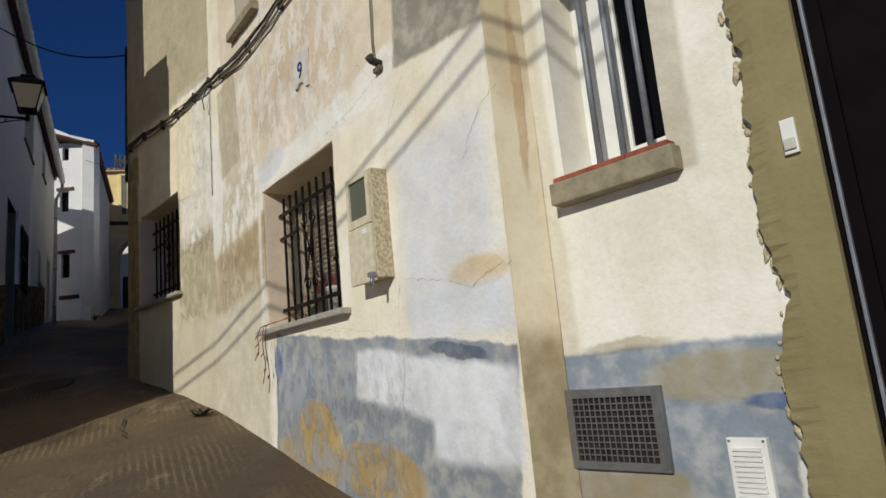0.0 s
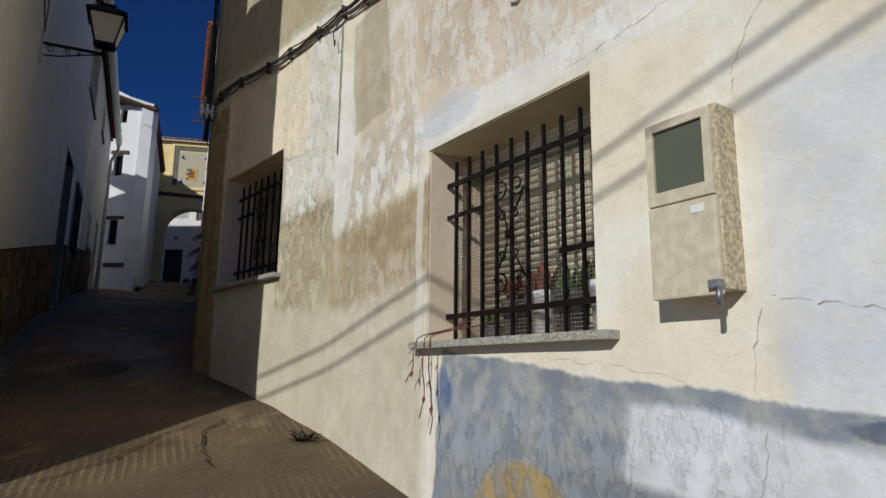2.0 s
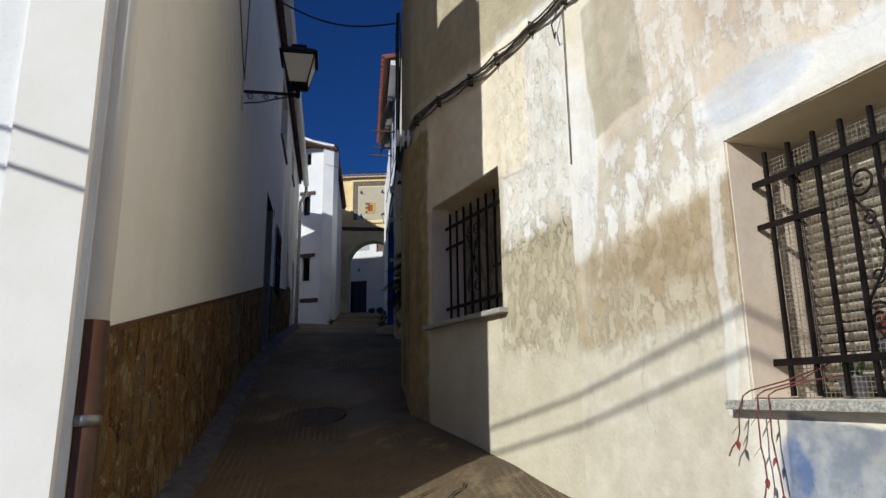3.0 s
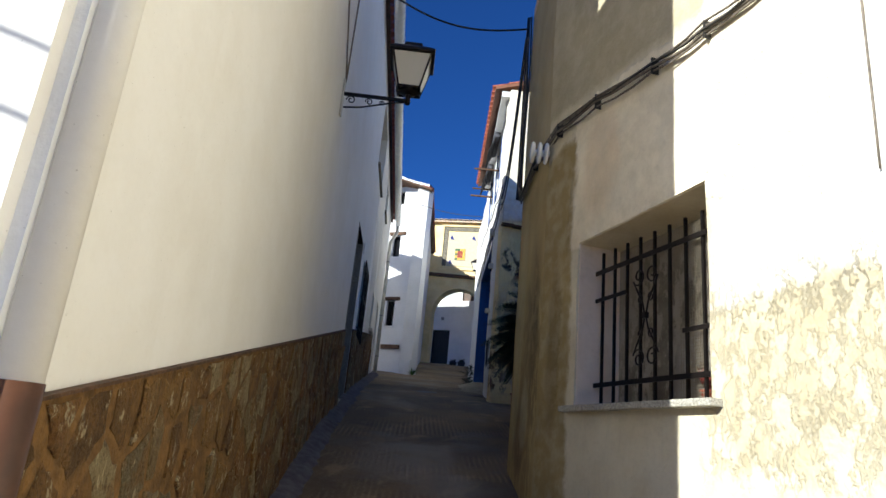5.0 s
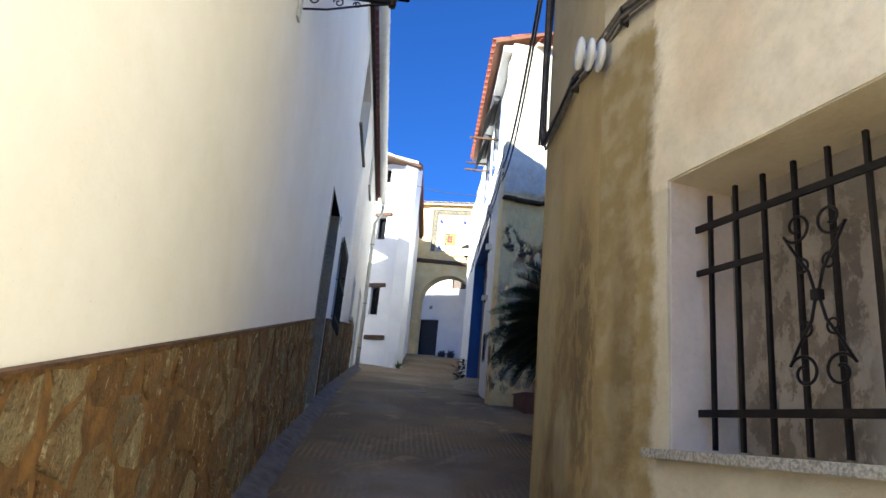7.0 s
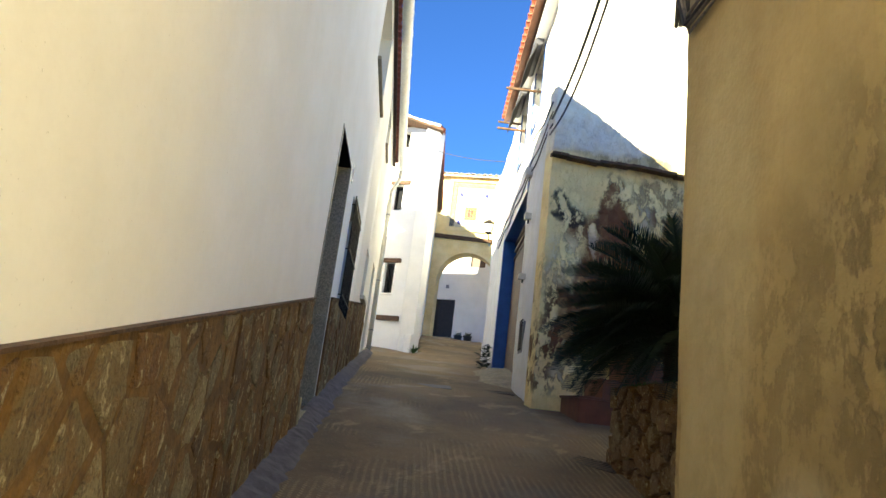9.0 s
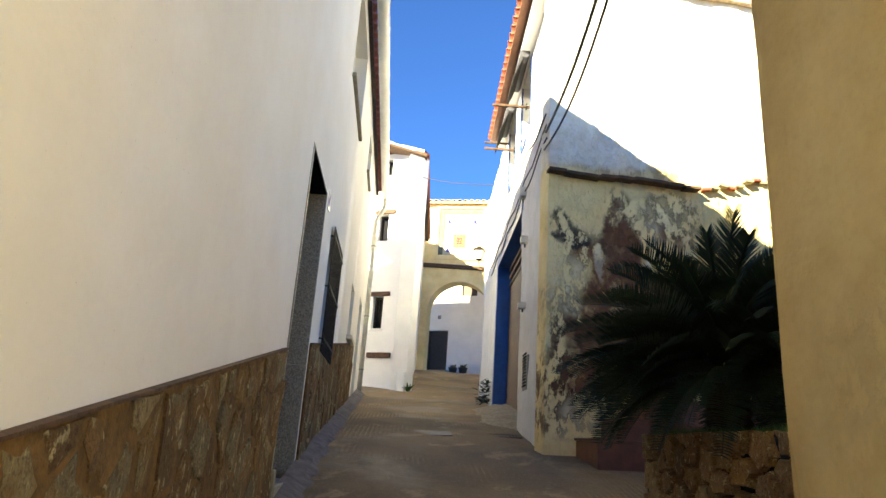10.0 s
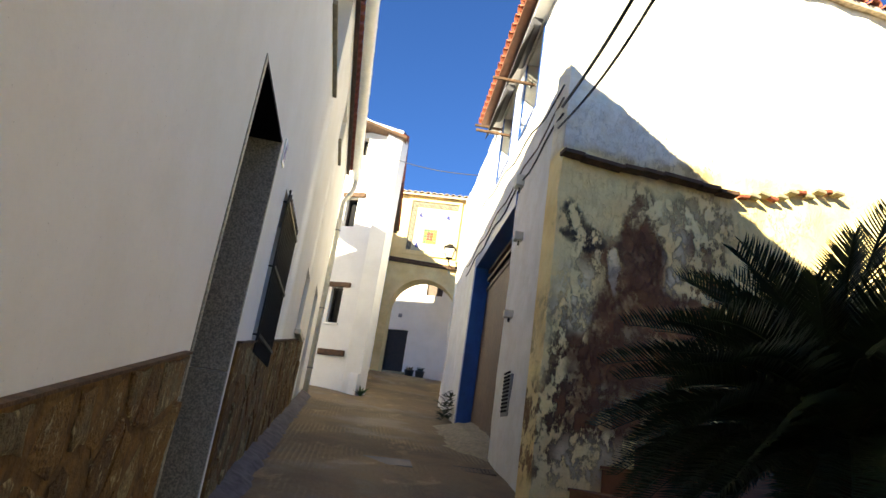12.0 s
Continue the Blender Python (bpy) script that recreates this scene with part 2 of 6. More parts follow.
MAT_Q = plaster("plaster_white_limewash", (244, 240, 230), (238, 233, 218), [
    ((206, 192, 158), "b", 0.02, 2.6, 0.08, 1.7, 0, 0.02, 0.5),
    ((176, 166, 140), "b", 0.76, 2.75, 0.07, 0.5, 0, 0.02, 0.6),
    ((130, 142, 158), "b", 0.55, 1.07, 0.7, 0.49, 0, 0.015, 0.95),
    ((168, 158, 128), "e", 0.75, 1.42, 0.32, 0.10, 4, 0.4, 0.85),
    ((164, 150, 118), "b", 0.2, 0.80, 0.35, 0.24, 0, 0.03, 0.9),
    ((66, 94, 146), "e", 0.98, 1.32, 0.14, 0.03, -3, 0.4, 0.85),
    ((172, 162, 134), "e", 0.35, 1.57, 0.22, 0.03, 0, 0.5, 0.7),
    ((240, 238, 232), "b", 1.03, 1.25, 0.03, 0.3, -8, 0.01, 0.9),
], wobble=0.028, relief=0.5)
MAT_RETURN = plaster("plaster_return", (224, 210, 178), (232, 221, 196), [
    ((164, 148, 112), "b", 0.1, 0.9, 0.4, 0.78, 0, 0.07, 0.95),
    ((192, 170, 128), "e", 0.1, 3.3, 0.14, 0.5, 0, 0.4, 0.6),
    ((184, 150, 108), "e", 0.08, 2.9, 0.03, 0.5, 0, 0.4, 0.6),
], wobble=0.03)
MAT_REVEAL = plaster("plaster_reveal", (238, 222, 202), (228, 208, 184), [], wobble=0.02, relief=0.2, streak=0.1)
MAT_OLIVE = plaster("cement_olive", (138, 128, 90), (148, 138, 100), [((108, 92, 62), "b", 0.02, 2.0, 0.05, 2.5, 0, 0.02, 0.8)], wobble=0.02)
MAT_L = plaster("limewash_warm_white", (246, 243, 236), (242, 238, 229), [], wobble=0.02, relief=0.12, streak=0.02, mottle=0.10)
MAT_WHITE = plaster("limewash_white", (244, 244, 242), (238, 238, 236), [], wobble=0.03, relief=0.6, streak=0.06, mottle=0.12)
MAT_WHITE_B = plaster("limewash_cool_white", (230, 229, 228), (222, 222, 222), [], wobble=0.03, relief=0.35, streak=0.08, mottle=0.12)
MAT_H = plaster("limewash_corner_white", (232, 231, 228), (224, 223, 220), [
    ((150, 138, 110), "e", 0.25, 5.0, 0.10, 1.6, 0, 0.6, 0.5), ((120, 108, 84), "e", 0.12, 3.6, 0.10, 0.6, 0, 0.4, 0.6)], wobble=0.08, relief=0.6, streak=0.12)
MAT_ARCH = plaster("limewash_cream", (244, 216, 152), (248, 226, 172), [((206, 182, 132), "e", 0.9, 8.0, 0.4, 1.4, 0, 0.6, 0.6)], wobble=0.05, relief=0.4)
MAT_S = plaster("peeling_limewash", (252, 232, 172), (240, 212, 148), [
    ((252, 230, 168), "b", 1.7, 6.3, 1.6, 0.6, 0, 0.1, 1.7),
    ((124, 80, 48), "b", 1.25, 4.9, 1.10, 1.05, -10, 0.12, 1.96),
    ((126, 84, 50), "e", 1.06, 6.20, 0.24, 0.62, 8, 0.3, 1.97),
    ((110, 74, 48), "e", 1.02, 5.95, 0.30, 0.36, 0, 0.2, 0.95),
    ((128, 86, 54), "e", 1.60, 5.95, 0.55, 0.40, 10, 0.3, 1.9),
    ((132, 98, 66), "e", 1.75, 6.5, 0.45, 0.35, 0, 0.4, 1.7),
    ((108, 72, 46), "b", 0.30, 4.55, 0.26, 0.85, 0, 0.10, 1.95),
    ((124, 82, 48), "b", 1.0, 3.95, 1.15, 0.45, 0, 0.1, 1.92),
    ((124, 82, 48), "b", 2.4, 4.8, 0.6, 0.9, 0, 0.2, 1.9),
    ((122, 80, 48), "b", 0.50, 4.5, 0.42, 0.62, 0, 0.12, 1.6),
    ((62, 50, 38), "e", 0.18, 6.20, 0.14, 0.24, 10, 0.3, 1.97),
    ((70, 54, 40), "e", 0.40, 6.00, 0.20, 0.15, -30, 0.25, 1.95),
    ((248, 232, 186), "b", 0.30, 5.35, 0.22, 0.35, 0, 0.1, 1.9),
    ((246, 232, 190), "b", 0.8, 3.75, 0.6, 0.22, 5, 0.1, 1.7),
    ((124, 80, 48), "b", 1.22, 5.05, 0.72, 0.62, -10, 0.07, 0.97),        # bare brown earth render
    ((122, 80, 48), "b", 0.95, 4.45, 0.72, 0.42, 0, 0.08, 0.9),
    ((124, 82, 50), "e", 1.08, 5.9, 0.26, 0.5, 8, 0.25, 0.95),
    ((250, 242, 220), "e", 0.70, 5.72, 0.05, 0.22, 5, 0.4, 0.4),
    ((248, 234, 196), "b", 1.45, 6.0, 0.12, 0.35, 0, 0.1, 1.8),
    ((214, 196, 154), "b", 0.9, 7.35, 1.1, 0.42, -6, 0.05, 0.7),
    ((150, 126, 88), "b", 0.9, 7.3, 1.0, 0.32, -6, 0.1, 1.7),
    ((250, 246, 232), "b", 4.5, 9.2, 4.8, 1.75, 5, 0.08, 0.95),
], wobble=0.085, relief=1.0, streak=0.25)
MAT_PANEL = plaster("stained_cement", (168, 158, 144), (150, 140, 126), [((98, 86, 72), "b", 1.6, 3.1, 0.7, 0.6, 10, 0.2, 1.8), ((206, 200, 190), "b", 1.2, 2.8, 0.5, 0.4, 0, 0.1, 1.7)], wobble=0.06)
IRON = simple("black_iron", (34, 28, 26), 0.5, 0.6, 0.4, 20, 0.3, 0.002)
GALV = simple("galvanised_steel", (150, 150, 148), 0.45, 0.8, 0.2, 15, 0.2, 0.002)
GREY_PAINT = simple("grey_painted_steel", (128, 130, 136), 0.5, 0.2, 0.2)
TERRAZZO = simple("terrazzo_sill", (176, 172, 160), 0.55, 0.0, 0.5, 90, 0.2, 0.002, 0.0, 240.0)
CEMENT = simple("cement_block", (150, 140, 116), 0.9, 0.0, 0.25, 18, 0.6, 0.006)
TERRACOTTA = simple("terracotta", (152, 80, 58), 0.8, 0.0, 0.3, 20, 0.4, 0.004, 0.35)
TILE_PALE = simple("lime_bedded_tile", (212, 190, 164), 0.85, 0.0, 0.35, 14, 0.5, 0.006, 0.25)
PVC = simple("white_plastic", (232, 232, 226), 0.4, 0.0, 0.08, 6, 0.05)
PVC_OLD = simple("old_white_pipe", (206, 202, 188), 0.5, 0.0, 0.18, 6, 0.1)
PORCELAIN = simple("glazed_porcelain", (238, 238, 234), 0.18, 0.0, 0.06, 8, 0.02)
CABLE = simple("cable_sheath", (46, 43, 40), 0.6, 0.0, 0.3, 30)
CABLE_GREY = simple("old_grey_cable", (118, 108, 96), 0.75, 0.0, 0.4, 30)
METER = simple("weathered_grey_plastic", (210, 200, 174), 0.7, 0.0, 0.15, 20, 0.3)
ROUGHCAST = simple("rough_cement", (200, 186, 156), 0.95, 0.0, 0.4, 45, 1.0, 0.01)
WOOD_DARK = simple("dark_wood", (38, 26, 20), 0.6, 0.0, 0.45, 9, 0.4)
WOOD_OLD = simple("old_wood_beam", (92, 66, 46), 0.8, 0.0, 0.5, 14, 0.8, 0.01)
WOOD_DOOR = simple("brown_door_board", (82, 60, 46), 0.6, 0.0, 0.3, 7, 0.3, 0.004, 0.2)
BLUE = simple("blue_gloss_paint", (16, 74, 148), 0.35, 0.0, 0.2, 5, 0.1)
GRANITE = simple("grey_granite", (156, 152, 136), 0.5, 0.0, 0.55, 80, 0.2, 0.002, 0.0, 220.0)
DARK_DOOR = simple("near_black_paint", (15, 10, 13), 0.75, 0.0, 0.3, 8)
CAST = simple("worn_cast_iron", (84, 74, 62), 0.7, 0.3, 0.4, 20, 0.4, 0.003)
BLIND = simple("ivory_blind_slat", (228, 218, 194), 0.6, 0.0, 0.12, 12)
NET = simple("galvanised_netting", (150, 140, 122), 0.6, 0.3, 0.3)
GLASS = glass_like("dark_pane", (16, 16, 18), 0.12)
GLASS_LAMP = glass_like("milky_pane", (206, 200, 184), 0.25)
SCREEN = simple("dark_blind_slat", (34, 32, 32), 0.8, 0.0, 0.2)
POT_WHITE = simple("white_pot", (224, 224, 224), 0.5, 0.0, 0.08)
POT_GREY = simple("dark_grey_pot", (72, 72, 78), 0.6, 0.0, 0.15)
SOIL = simple("soil", (60, 44, 32), 0.95, 0.0, 0.5)
LEAF = simple("green_leaf", (76, 110, 46), 0.5, 0.0, 0.35, 20, 0.2, 0.003, 0.4)
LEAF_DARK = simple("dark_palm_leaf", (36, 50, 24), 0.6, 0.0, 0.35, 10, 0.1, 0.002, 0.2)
LEAF_RED = simple("reddish_leaf", (140, 62, 56), 0.5, 0.0, 0.35, 20, 0.2, 0.003, 0.3)
LEAF_PALE = simple("striped_leaf", (150, 156, 84), 0.5, 0.0, 0.4, 30, 0.2, 0.003, 0.3)
STEM_RED = simple("reddish_stem", (110, 56, 50), 0.7)
BARK = simple("fibrous_trunk", (70, 54, 38), 0.95, 0.0, 0.5, 20, 1.0, 0.02)
GRASS = simple("grass_blade", (78, 104, 40), 0.7, 0.0, 0.4, 9)
BROWN_TILE = simple("brown_step_tile", (128, 84, 60), 0.6, 0.0, 0.15, 8)
STONE_CLAD = stone("slate_cladding", [(118, 86, 42), (138, 118, 78), (124, 110, 78), (142, 106, 52), (100, 72, 36), (162, 144, 102), (130, 116, 84), (126, 86, 38)], scale=13.0, stretch=(1.1, 1, 0.8))
STONE_RUBBLE = stone("rubble_stone", [(150, 116, 68), (172, 132, 76), (128, 98, 62), (160, 128, 92), (176, 148, 104)])
MORTAR = simple("brown_mortar", (116, 84, 42), 0.95, 0.0, 0.45, 16, 0.9, 0.012)
TILE_BLUE = simple("glazed_blue_tile", (128, 120, 100), 0.6, 0.0, 0.85, 26, 0.05, 0.002, 0.3, 40.0)
TILE_PIC = simple("glazed_cream_tile", (196, 184, 158), 0.8, 0.0, 0.1)
INK_BLUE = simple("blue_enamel", (40, 52, 120), 0.8)
INK_WARM = simple("orange_enamel", (170, 84, 44), 0.8, 0.0, 0.5, 30)
ASPHALT_PATCH = simple("dark_mortar_strip", (96, 92, 96), 0.95, 0.0, 0.3, 12, 0.8, 0.012)


def ground_material():
    """Ribbed lane concrete, brownish, with worn streaks and damp stains."""
    n = Nodes("lane_concrete", 0.85)
    a, b, c = n.noise(0.55, 5, 0.6), n.noise(3.2, 5, 0.65), n.noise(40, 3, 0.7)
    col = n.mix(n.ramp(a[0], 0.35, 0.66), srgb(118, 98, 71), srgb(86, 73, 56))
    col = n.mix(n.math("MULTIPLY", n.ramp(b[0], 0.48, 0.72), 0.6), col, srgb(84, 72, 57))
    col = n.mix(n.math("MULTIPLY", n.ramp(c[0], 0.55, 0.75), 0.4), col, srgb(176, 162, 136))
    sep = n.t.nodes.new("ShaderNodeSeparateXYZ")
    n.put(sep.inputs[0], n.vec("ADD", n.pos, n.vec("MULTIPLY", n.noise(6, 2)[1], (0.03, 0.03, 0.0))))
    along = n.math("ADD", n.math("MULTIPLY", sep.outputs[0], -0.447), n.math("MULTIPLY", sep.outputs[1], 0.894))
    across = n.math("ADD", n.math("MULTIPLY", sep.outputs[0], 0.894), n.math("MULTIPLY", sep.outputs[1], 0.447))
    row = n.ramp(n.math("SINE", n.math("MULTIPLY", across, 105.0)), -0.2, 0.7)
    slant = n.math("ADD", n.math("MULTIPLY", along, 150.0), n.math("MULTIPLY", n.math("SINE", n.math("MULTIPLY", across, 52.5)), 3.0))
    dash = n.ramp(n.math("SINE", slant), -0.7, 0.5)
    keep = n.ramp(n.noise(0.8, 4, 0.6)[0], 0.47, 0.60)
    rib = n.math("MULTIPLY", n.math("MULTIPLY", row, dash), n.math("ADD", n.math("MULTIPLY", keep, 0.95), 0.0))
    col = n.mix(n.math("MULTIPLY", rib, 0.42), col, srgb(184, 162, 124))
    worn = n.ramp(n.noise(1.4, 6, 0.65, None, (1.6, 0.8, 1.0))[0], 0.56, 0.66)
    col = n.mix(n.math("MULTIPLY", worn, 0.34), col, srgb(176, 156, 122))
    damp = n.ramp(n.noise(0.7, 5, 0.6, n.vec("ADD", n.pos, (7.0, 3.0, 0.0)))[0], 0.52, 0.66)
    col = n.mix(n.math("MULTIPLY", damp, 0.55), col, srgb(82, 66, 46))
    n.put(n.bsdf.inputs["Roughness"], n.math("SUBTRACT", 0.88, n.math("MULTIPLY", damp, 0.3)))
    n.bump(n.math("ADD", n.math("ADD", b[0], n.math("MULTIPLY", c[0], 0.35)), n.math("MULTIPLY", rib, 0.45)), 0.8, 0.016)
    return n.colour(col)


MAT_GROUND = ground_material()

# ---- building tools ----
def box(bm, x0, x1, y0, y1, z0, z1, bevel=0.0):
    v = [bm.verts.new((x, y, z)) for x in (x0, x1) for y in (y0, y1) for z in (z0, z1)]
    fs = [bm.faces.new([v[i] for i in q]) for q in ((0, 1, 3, 2), (4, 6, 7, 5), (0, 4, 5, 1), (2, 3, 7, 6), (0, 2, 6, 4), (1, 5, 7, 3))]
    if bevel:
        bmesh.ops.bevel(bm, geom=list({e for f in fs for e in f.edges}), offset=bevel, segments=2, affect="EDGES", profile=0.7)
    return bm


def tube(bm, pts, r, seg=8, flat=1.0):
    """A round bar along a line of points; r may be a list."""
    pts = [Vector(p) for p in pts]
    rings, side = [], None
    for i, p in enumerate(pts):
        d = (pts[min(i + 1, len(pts) - 1)] - pts[max(i - 1, 0)]).normalized()
        if side is None:
            side = d.orthogonal().normalized()
        side = (side - d * side.dot(d)).normalized()
        up = d.cross(side)
        rad = r[i] if isinstance(r, (list, tuple)) else r
        rings.append([bm.verts.new(p + rad * (side * math.cos(2 * math.pi * k / seg) + up * flat * math.sin(2 * math.pi * k / seg))) for k in range(seg)])
    for a, b in zip(rings, rings[1:]):
        for k in range(seg):
            bm.faces.new((a[k], a[(k + 1) % seg], b[(k + 1) % seg], b[k])).smooth = True
    bm.faces.new(rings[0][::-1]), bm.faces.new(rings[-1])
    return bm


def lathe(bm, profile, seg=18, at=(0, 0, 0)):
    """A turned body: profile of (radius, height)."""
    rings = [[bm.verts.new((at[0] + r * math.cos(2 * math.pi * k / seg), at[1] + r * math.sin(2 * math.pi * k / seg), at[2] + h)) for k in range(seg)] for r, h in profile]
    for a, b in zip(rings, rings[1:]):
        for k in range(seg):
            bm.faces.new((a[k], a[(k + 1) % seg], b[(k + 1) % seg], b[k])).smooth = True
    bm.faces.new(rings[0][::-1]), bm.faces.new(rings[-1])
    return bm


def prism(bm, outline, y0, y1):
    """An outline of (x, z), pulled from y0 to y1."""
    a, b = [bm.verts.new((x, y0, z)) for x, z in outline], [bm.verts.new((x, y1, z)) for x, z in outline]
    n = len(a)
    for k in range(n):
        bm.faces.new((a[k], a[(k + 1) % n], b[(k + 1) % n], b[k]))
    bm.faces.new(a[::-1]), bm.faces.new(b)
    return bm


def part(name, bm, material, parent=None, label="", m=None):
    bmesh.ops.recalc_face_normals(bm, faces=bm.faces[:])
    mesh = bpy.data.meshes.new(name)
    bm.to_mesh(mesh)
    bm.free()
    mesh.materials.append(material)
    ob = new(name, mesh)
    ob.parent = parent
    if m is not None:
        ob.matrix_basis = m
    return tagged(ob, label)


def shared(name, mesh, parent, m):
    ob = new(name, mesh)
    ob.parent, ob.matrix_basis = parent, m
    return ob


def thing(name, label, category, m=None, group="", kind=""):
    ob = new(name)
    ob.empty_display_size = 0.1
    if m is not None:
        ob.matrix_basis = m
    return tagged(ob, label, category, group, kind)


def along(p0, p1):
    """A frame whose x runs from p0 to p1, z up, y to the left of the way."""
    d = (Vector(p1) - Vector(p0)).normalized()
    return Matrix(((d.x, -d.y, 0, p0[0]), (d.y, d.x, 0, p0[1]), (0, 0, 1, 0), (0, 0, 0, 1)))


def span(p0, p1):
    return (Vector(p1) - Vector(p0)).length


def wall(name, p0, p1, z0, z1, material, openings=(), out=1, thick=0.35, amp=0.012, step=0.2, label="", category="wall", freq=1.3):
    """A thick wall with openings (u0, u1, za, zb) right through it; its front is a little uneven. out: on which side the front lies.
    z1 may be a pair of heights, at the start and the end."""
    m, length = along(p0, p1), span(p0, p1)
    za, zb = z1 if isinstance(z1, tuple) else (z1, z1)
    us = sorted({0.0, length, *np.arange(step, length - step / 2, step), *[o[0] for o in openings], *[o[1] for o in openings]})
    zs = sorted({z0, za, *np.arange(z0 + step, za - step / 2, step), *[o[2] for o in openings], *[o[3] for o in openings]})
    bm, made = bmesh.new(), {}

    def vert(i, j, back):
        if (i, j, back) not in made:
            u, z = us[i], zs[j]
            if za != zb:
                k = (z - z0) / (za - z0)
                z = z + k ** 12 * (zb - za) * u / length
            w = m @ Vector((u, 0, z))
            y = -out * thick if back else out * amp * (noise.noise(w * freq) + 0.5 * noise.noise(w * freq * 3.1))
            made[i, j, back] = bm.verts.new((u, y, z))
        return made[i, j, back]

    def solid(i, j):
        if not (0 <= i < len(us) - 1 and 0 <= j < len(zs) - 1):
            return False
        u, z = (us[i] + us[i + 1]) / 2, (zs[j] + zs[j + 1]) / 2
        return not any(o[0] < u < o[1] and o[2] < z < o[3] for o in openings)

    for i in range(len(us) - 1):
        for j in range(len(zs) - 1):
            if not solid(i, j):
                continue
            for back in (False, True):
                bm.faces.new([vert(i, j, back), vert(i + 1, j, back), vert(i + 1, j + 1, back), vert(i, j + 1, back)]).smooth = not back
            for di, dj, a, b in ((-1, 0, (i, j), (i, j + 1)), (1, 0, (i + 1, j), (i + 1, j + 1)), (0, -1, (i, j), (i + 1, j)), (0, 1, (i, j + 1), (i + 1, j + 1))):
                if not solid(i + di, j + dj):
                    bm.faces.new([vert(*a, False), vert(*b, False), vert(*b, True), vert(*a, True)])
    for e in bm.edges:
        if len(e.link_faces) == 2 and e.link_faces[0].smooth != e.link_faces[1].smooth:
            e.smooth = False
    ob = part(name, bm, material, None, "", m)
    return tagged(ob, label, category, "", "structure")


# ---- the lay of the land ----
LANE_S = [-400, -40, 0, 4.2, 6.67, 8.08, 10.6, 14.2, 17.1, 20, 24.75, 28.9, 31, 34.9, 40, 60, 400]
LANE_Z = [-6, -6, 0.12, 0.80, 1.34, 1.62, 2.08, 2.71, 3.24, 3.65, 4.29, 4.93, 5.28, 6.05, 6.45, 8, 8]


def ground_z(x, y):
    s, r = -0.447 * x + 0.894 * y, 0.894 * x + 0.447 * y
    z = float(np.interp(s, LANE_S, LANE_Z))
    k = min(1, max(0, (12.5 - s) / 3.5)) * min(1, max(0, (s + 30) / 10))
    return z + 0.10 * k * (max(-3.5, min(0.4, r)) - 0.4)

# ---- the shell: ground, houses ----
def build_ground():
    xs = sorted({*np.arange(-30, 14, 0.5), -900, -300, -120, -60, -40, 20, 40, 100, 300, 900})
    ys = sorted({*np.arange(-12, 48, 0.5), -900, -300, -100, -40, -20, 60, 100, 300, 900})
    bm = bmesh.new()
    grid = [[bm.verts.new((x, y, ground_z(x, y) + 0.012 * noise.noise(Vector((x, y, 0)) * 0.9))) for y in ys] for x in xs]
    for i in range(len(xs) - 1):
        for j in range(len(ys) - 1):
            bm.faces.new((grid[i][j], grid[i + 1][j], grid[i + 1][j + 1], grid[i][j + 1])).smooth = True
    tagged(part("ground", bm, MAT_GROUND), "brownish ribbed concrete lane rising between the houses", "ground", "", "structure")


build_ground()

# house with the cream front: pilaster corner, bend, far bend, lane corner
A0, A1, B1, C1 = (0.399, 2.715), (-2.36, 6.40), (-4.35, 8.57), (-5.08, 10.16)
Q0, Q1 = (0.573, 2.846), (2.55, 0.687)
TOP = 7.6
WIN1 = (1.785, 3.164, 2.015, 3.237)
WIN2 = (0.98, 2.37, 2.725, 3.935)
WIN0 = (3.12, 3.68, 5.06, 6.1)
WIN3 = (0.147, 0.70, 2.385, 3.475)
wall("wall_front", A0, A1, -0.6, TOP, MAT_A, [WIN1, WIN0, (0.0, 0.055, -0.6, TOP)], thick=0.5, label="cream old plaster house wall with a blue dado")
wall("wall_bend", A1, B1, -0.2, TOP, MAT_B, [WIN2], thick=0.5, label="ochre and white patched plaster house wall")
wall("wall_corner", B1, C1, 0.4, TOP, MAT_C, label="olive cement-rendered wall at the lane corner, stained dark")
wall("wall_corner_side", C1, (-1.2, 12.6), 0.4, TOP, MAT_C, label="olive cement-rendered side wall of the house")
wall("wall_return", (0.58, 2.831), (0.370, 2.752), -0.8, TOP, MAT_RETURN, out=1, thick=0.012, amp=0.004, label="narrow cream plaster return of the wall")
wall("wall_limewash", Q0, Q1, -0.8, TOP, MAT_Q, [WIN3, (1.27, 2.4, -0.8, 3.7)], out=-1, label="limewashed wall with a blue painted foot")

# left house along the lane
L0, L1 = (-4.961, 5.3195), (-13.436, 21.622)
DOOR_L = (7.47, 8.71, 2.3, 5.735)
WIN_L = (9.48, 10.72, 4.22, 5.64)
WIN_L2 = (13.45, 14.2, 5.0, 5.92)
DOOR_L2 = (16.05, 17.1, 3.6, 6.25)
WIN_U = (9.72, 11.6, 7.80, 9.2)
WIN_U2 = (14.0, 15.0, 8.3, 9.1)
EAVE_L = 9.46
wall("wall_left", L0, L1, 0.0, EAVE_L, MAT_L, [DOOR_L, WIN_L, WIN_L2, DOOR_L2, WIN_U, WIN_U2], out=-1, amp=0.006, step=0.4, freq=0.5,
     label="smooth warm white limewashed house wall")
wall("wall_left_back", L1, (-19.0, 18.8), 0.0, EAVE_L, MAT_L, out=-1, step=0.6, label="white end wall of the lane house")
G0, G1 = (-4.44, 4.40), (-10.2, 1.30)
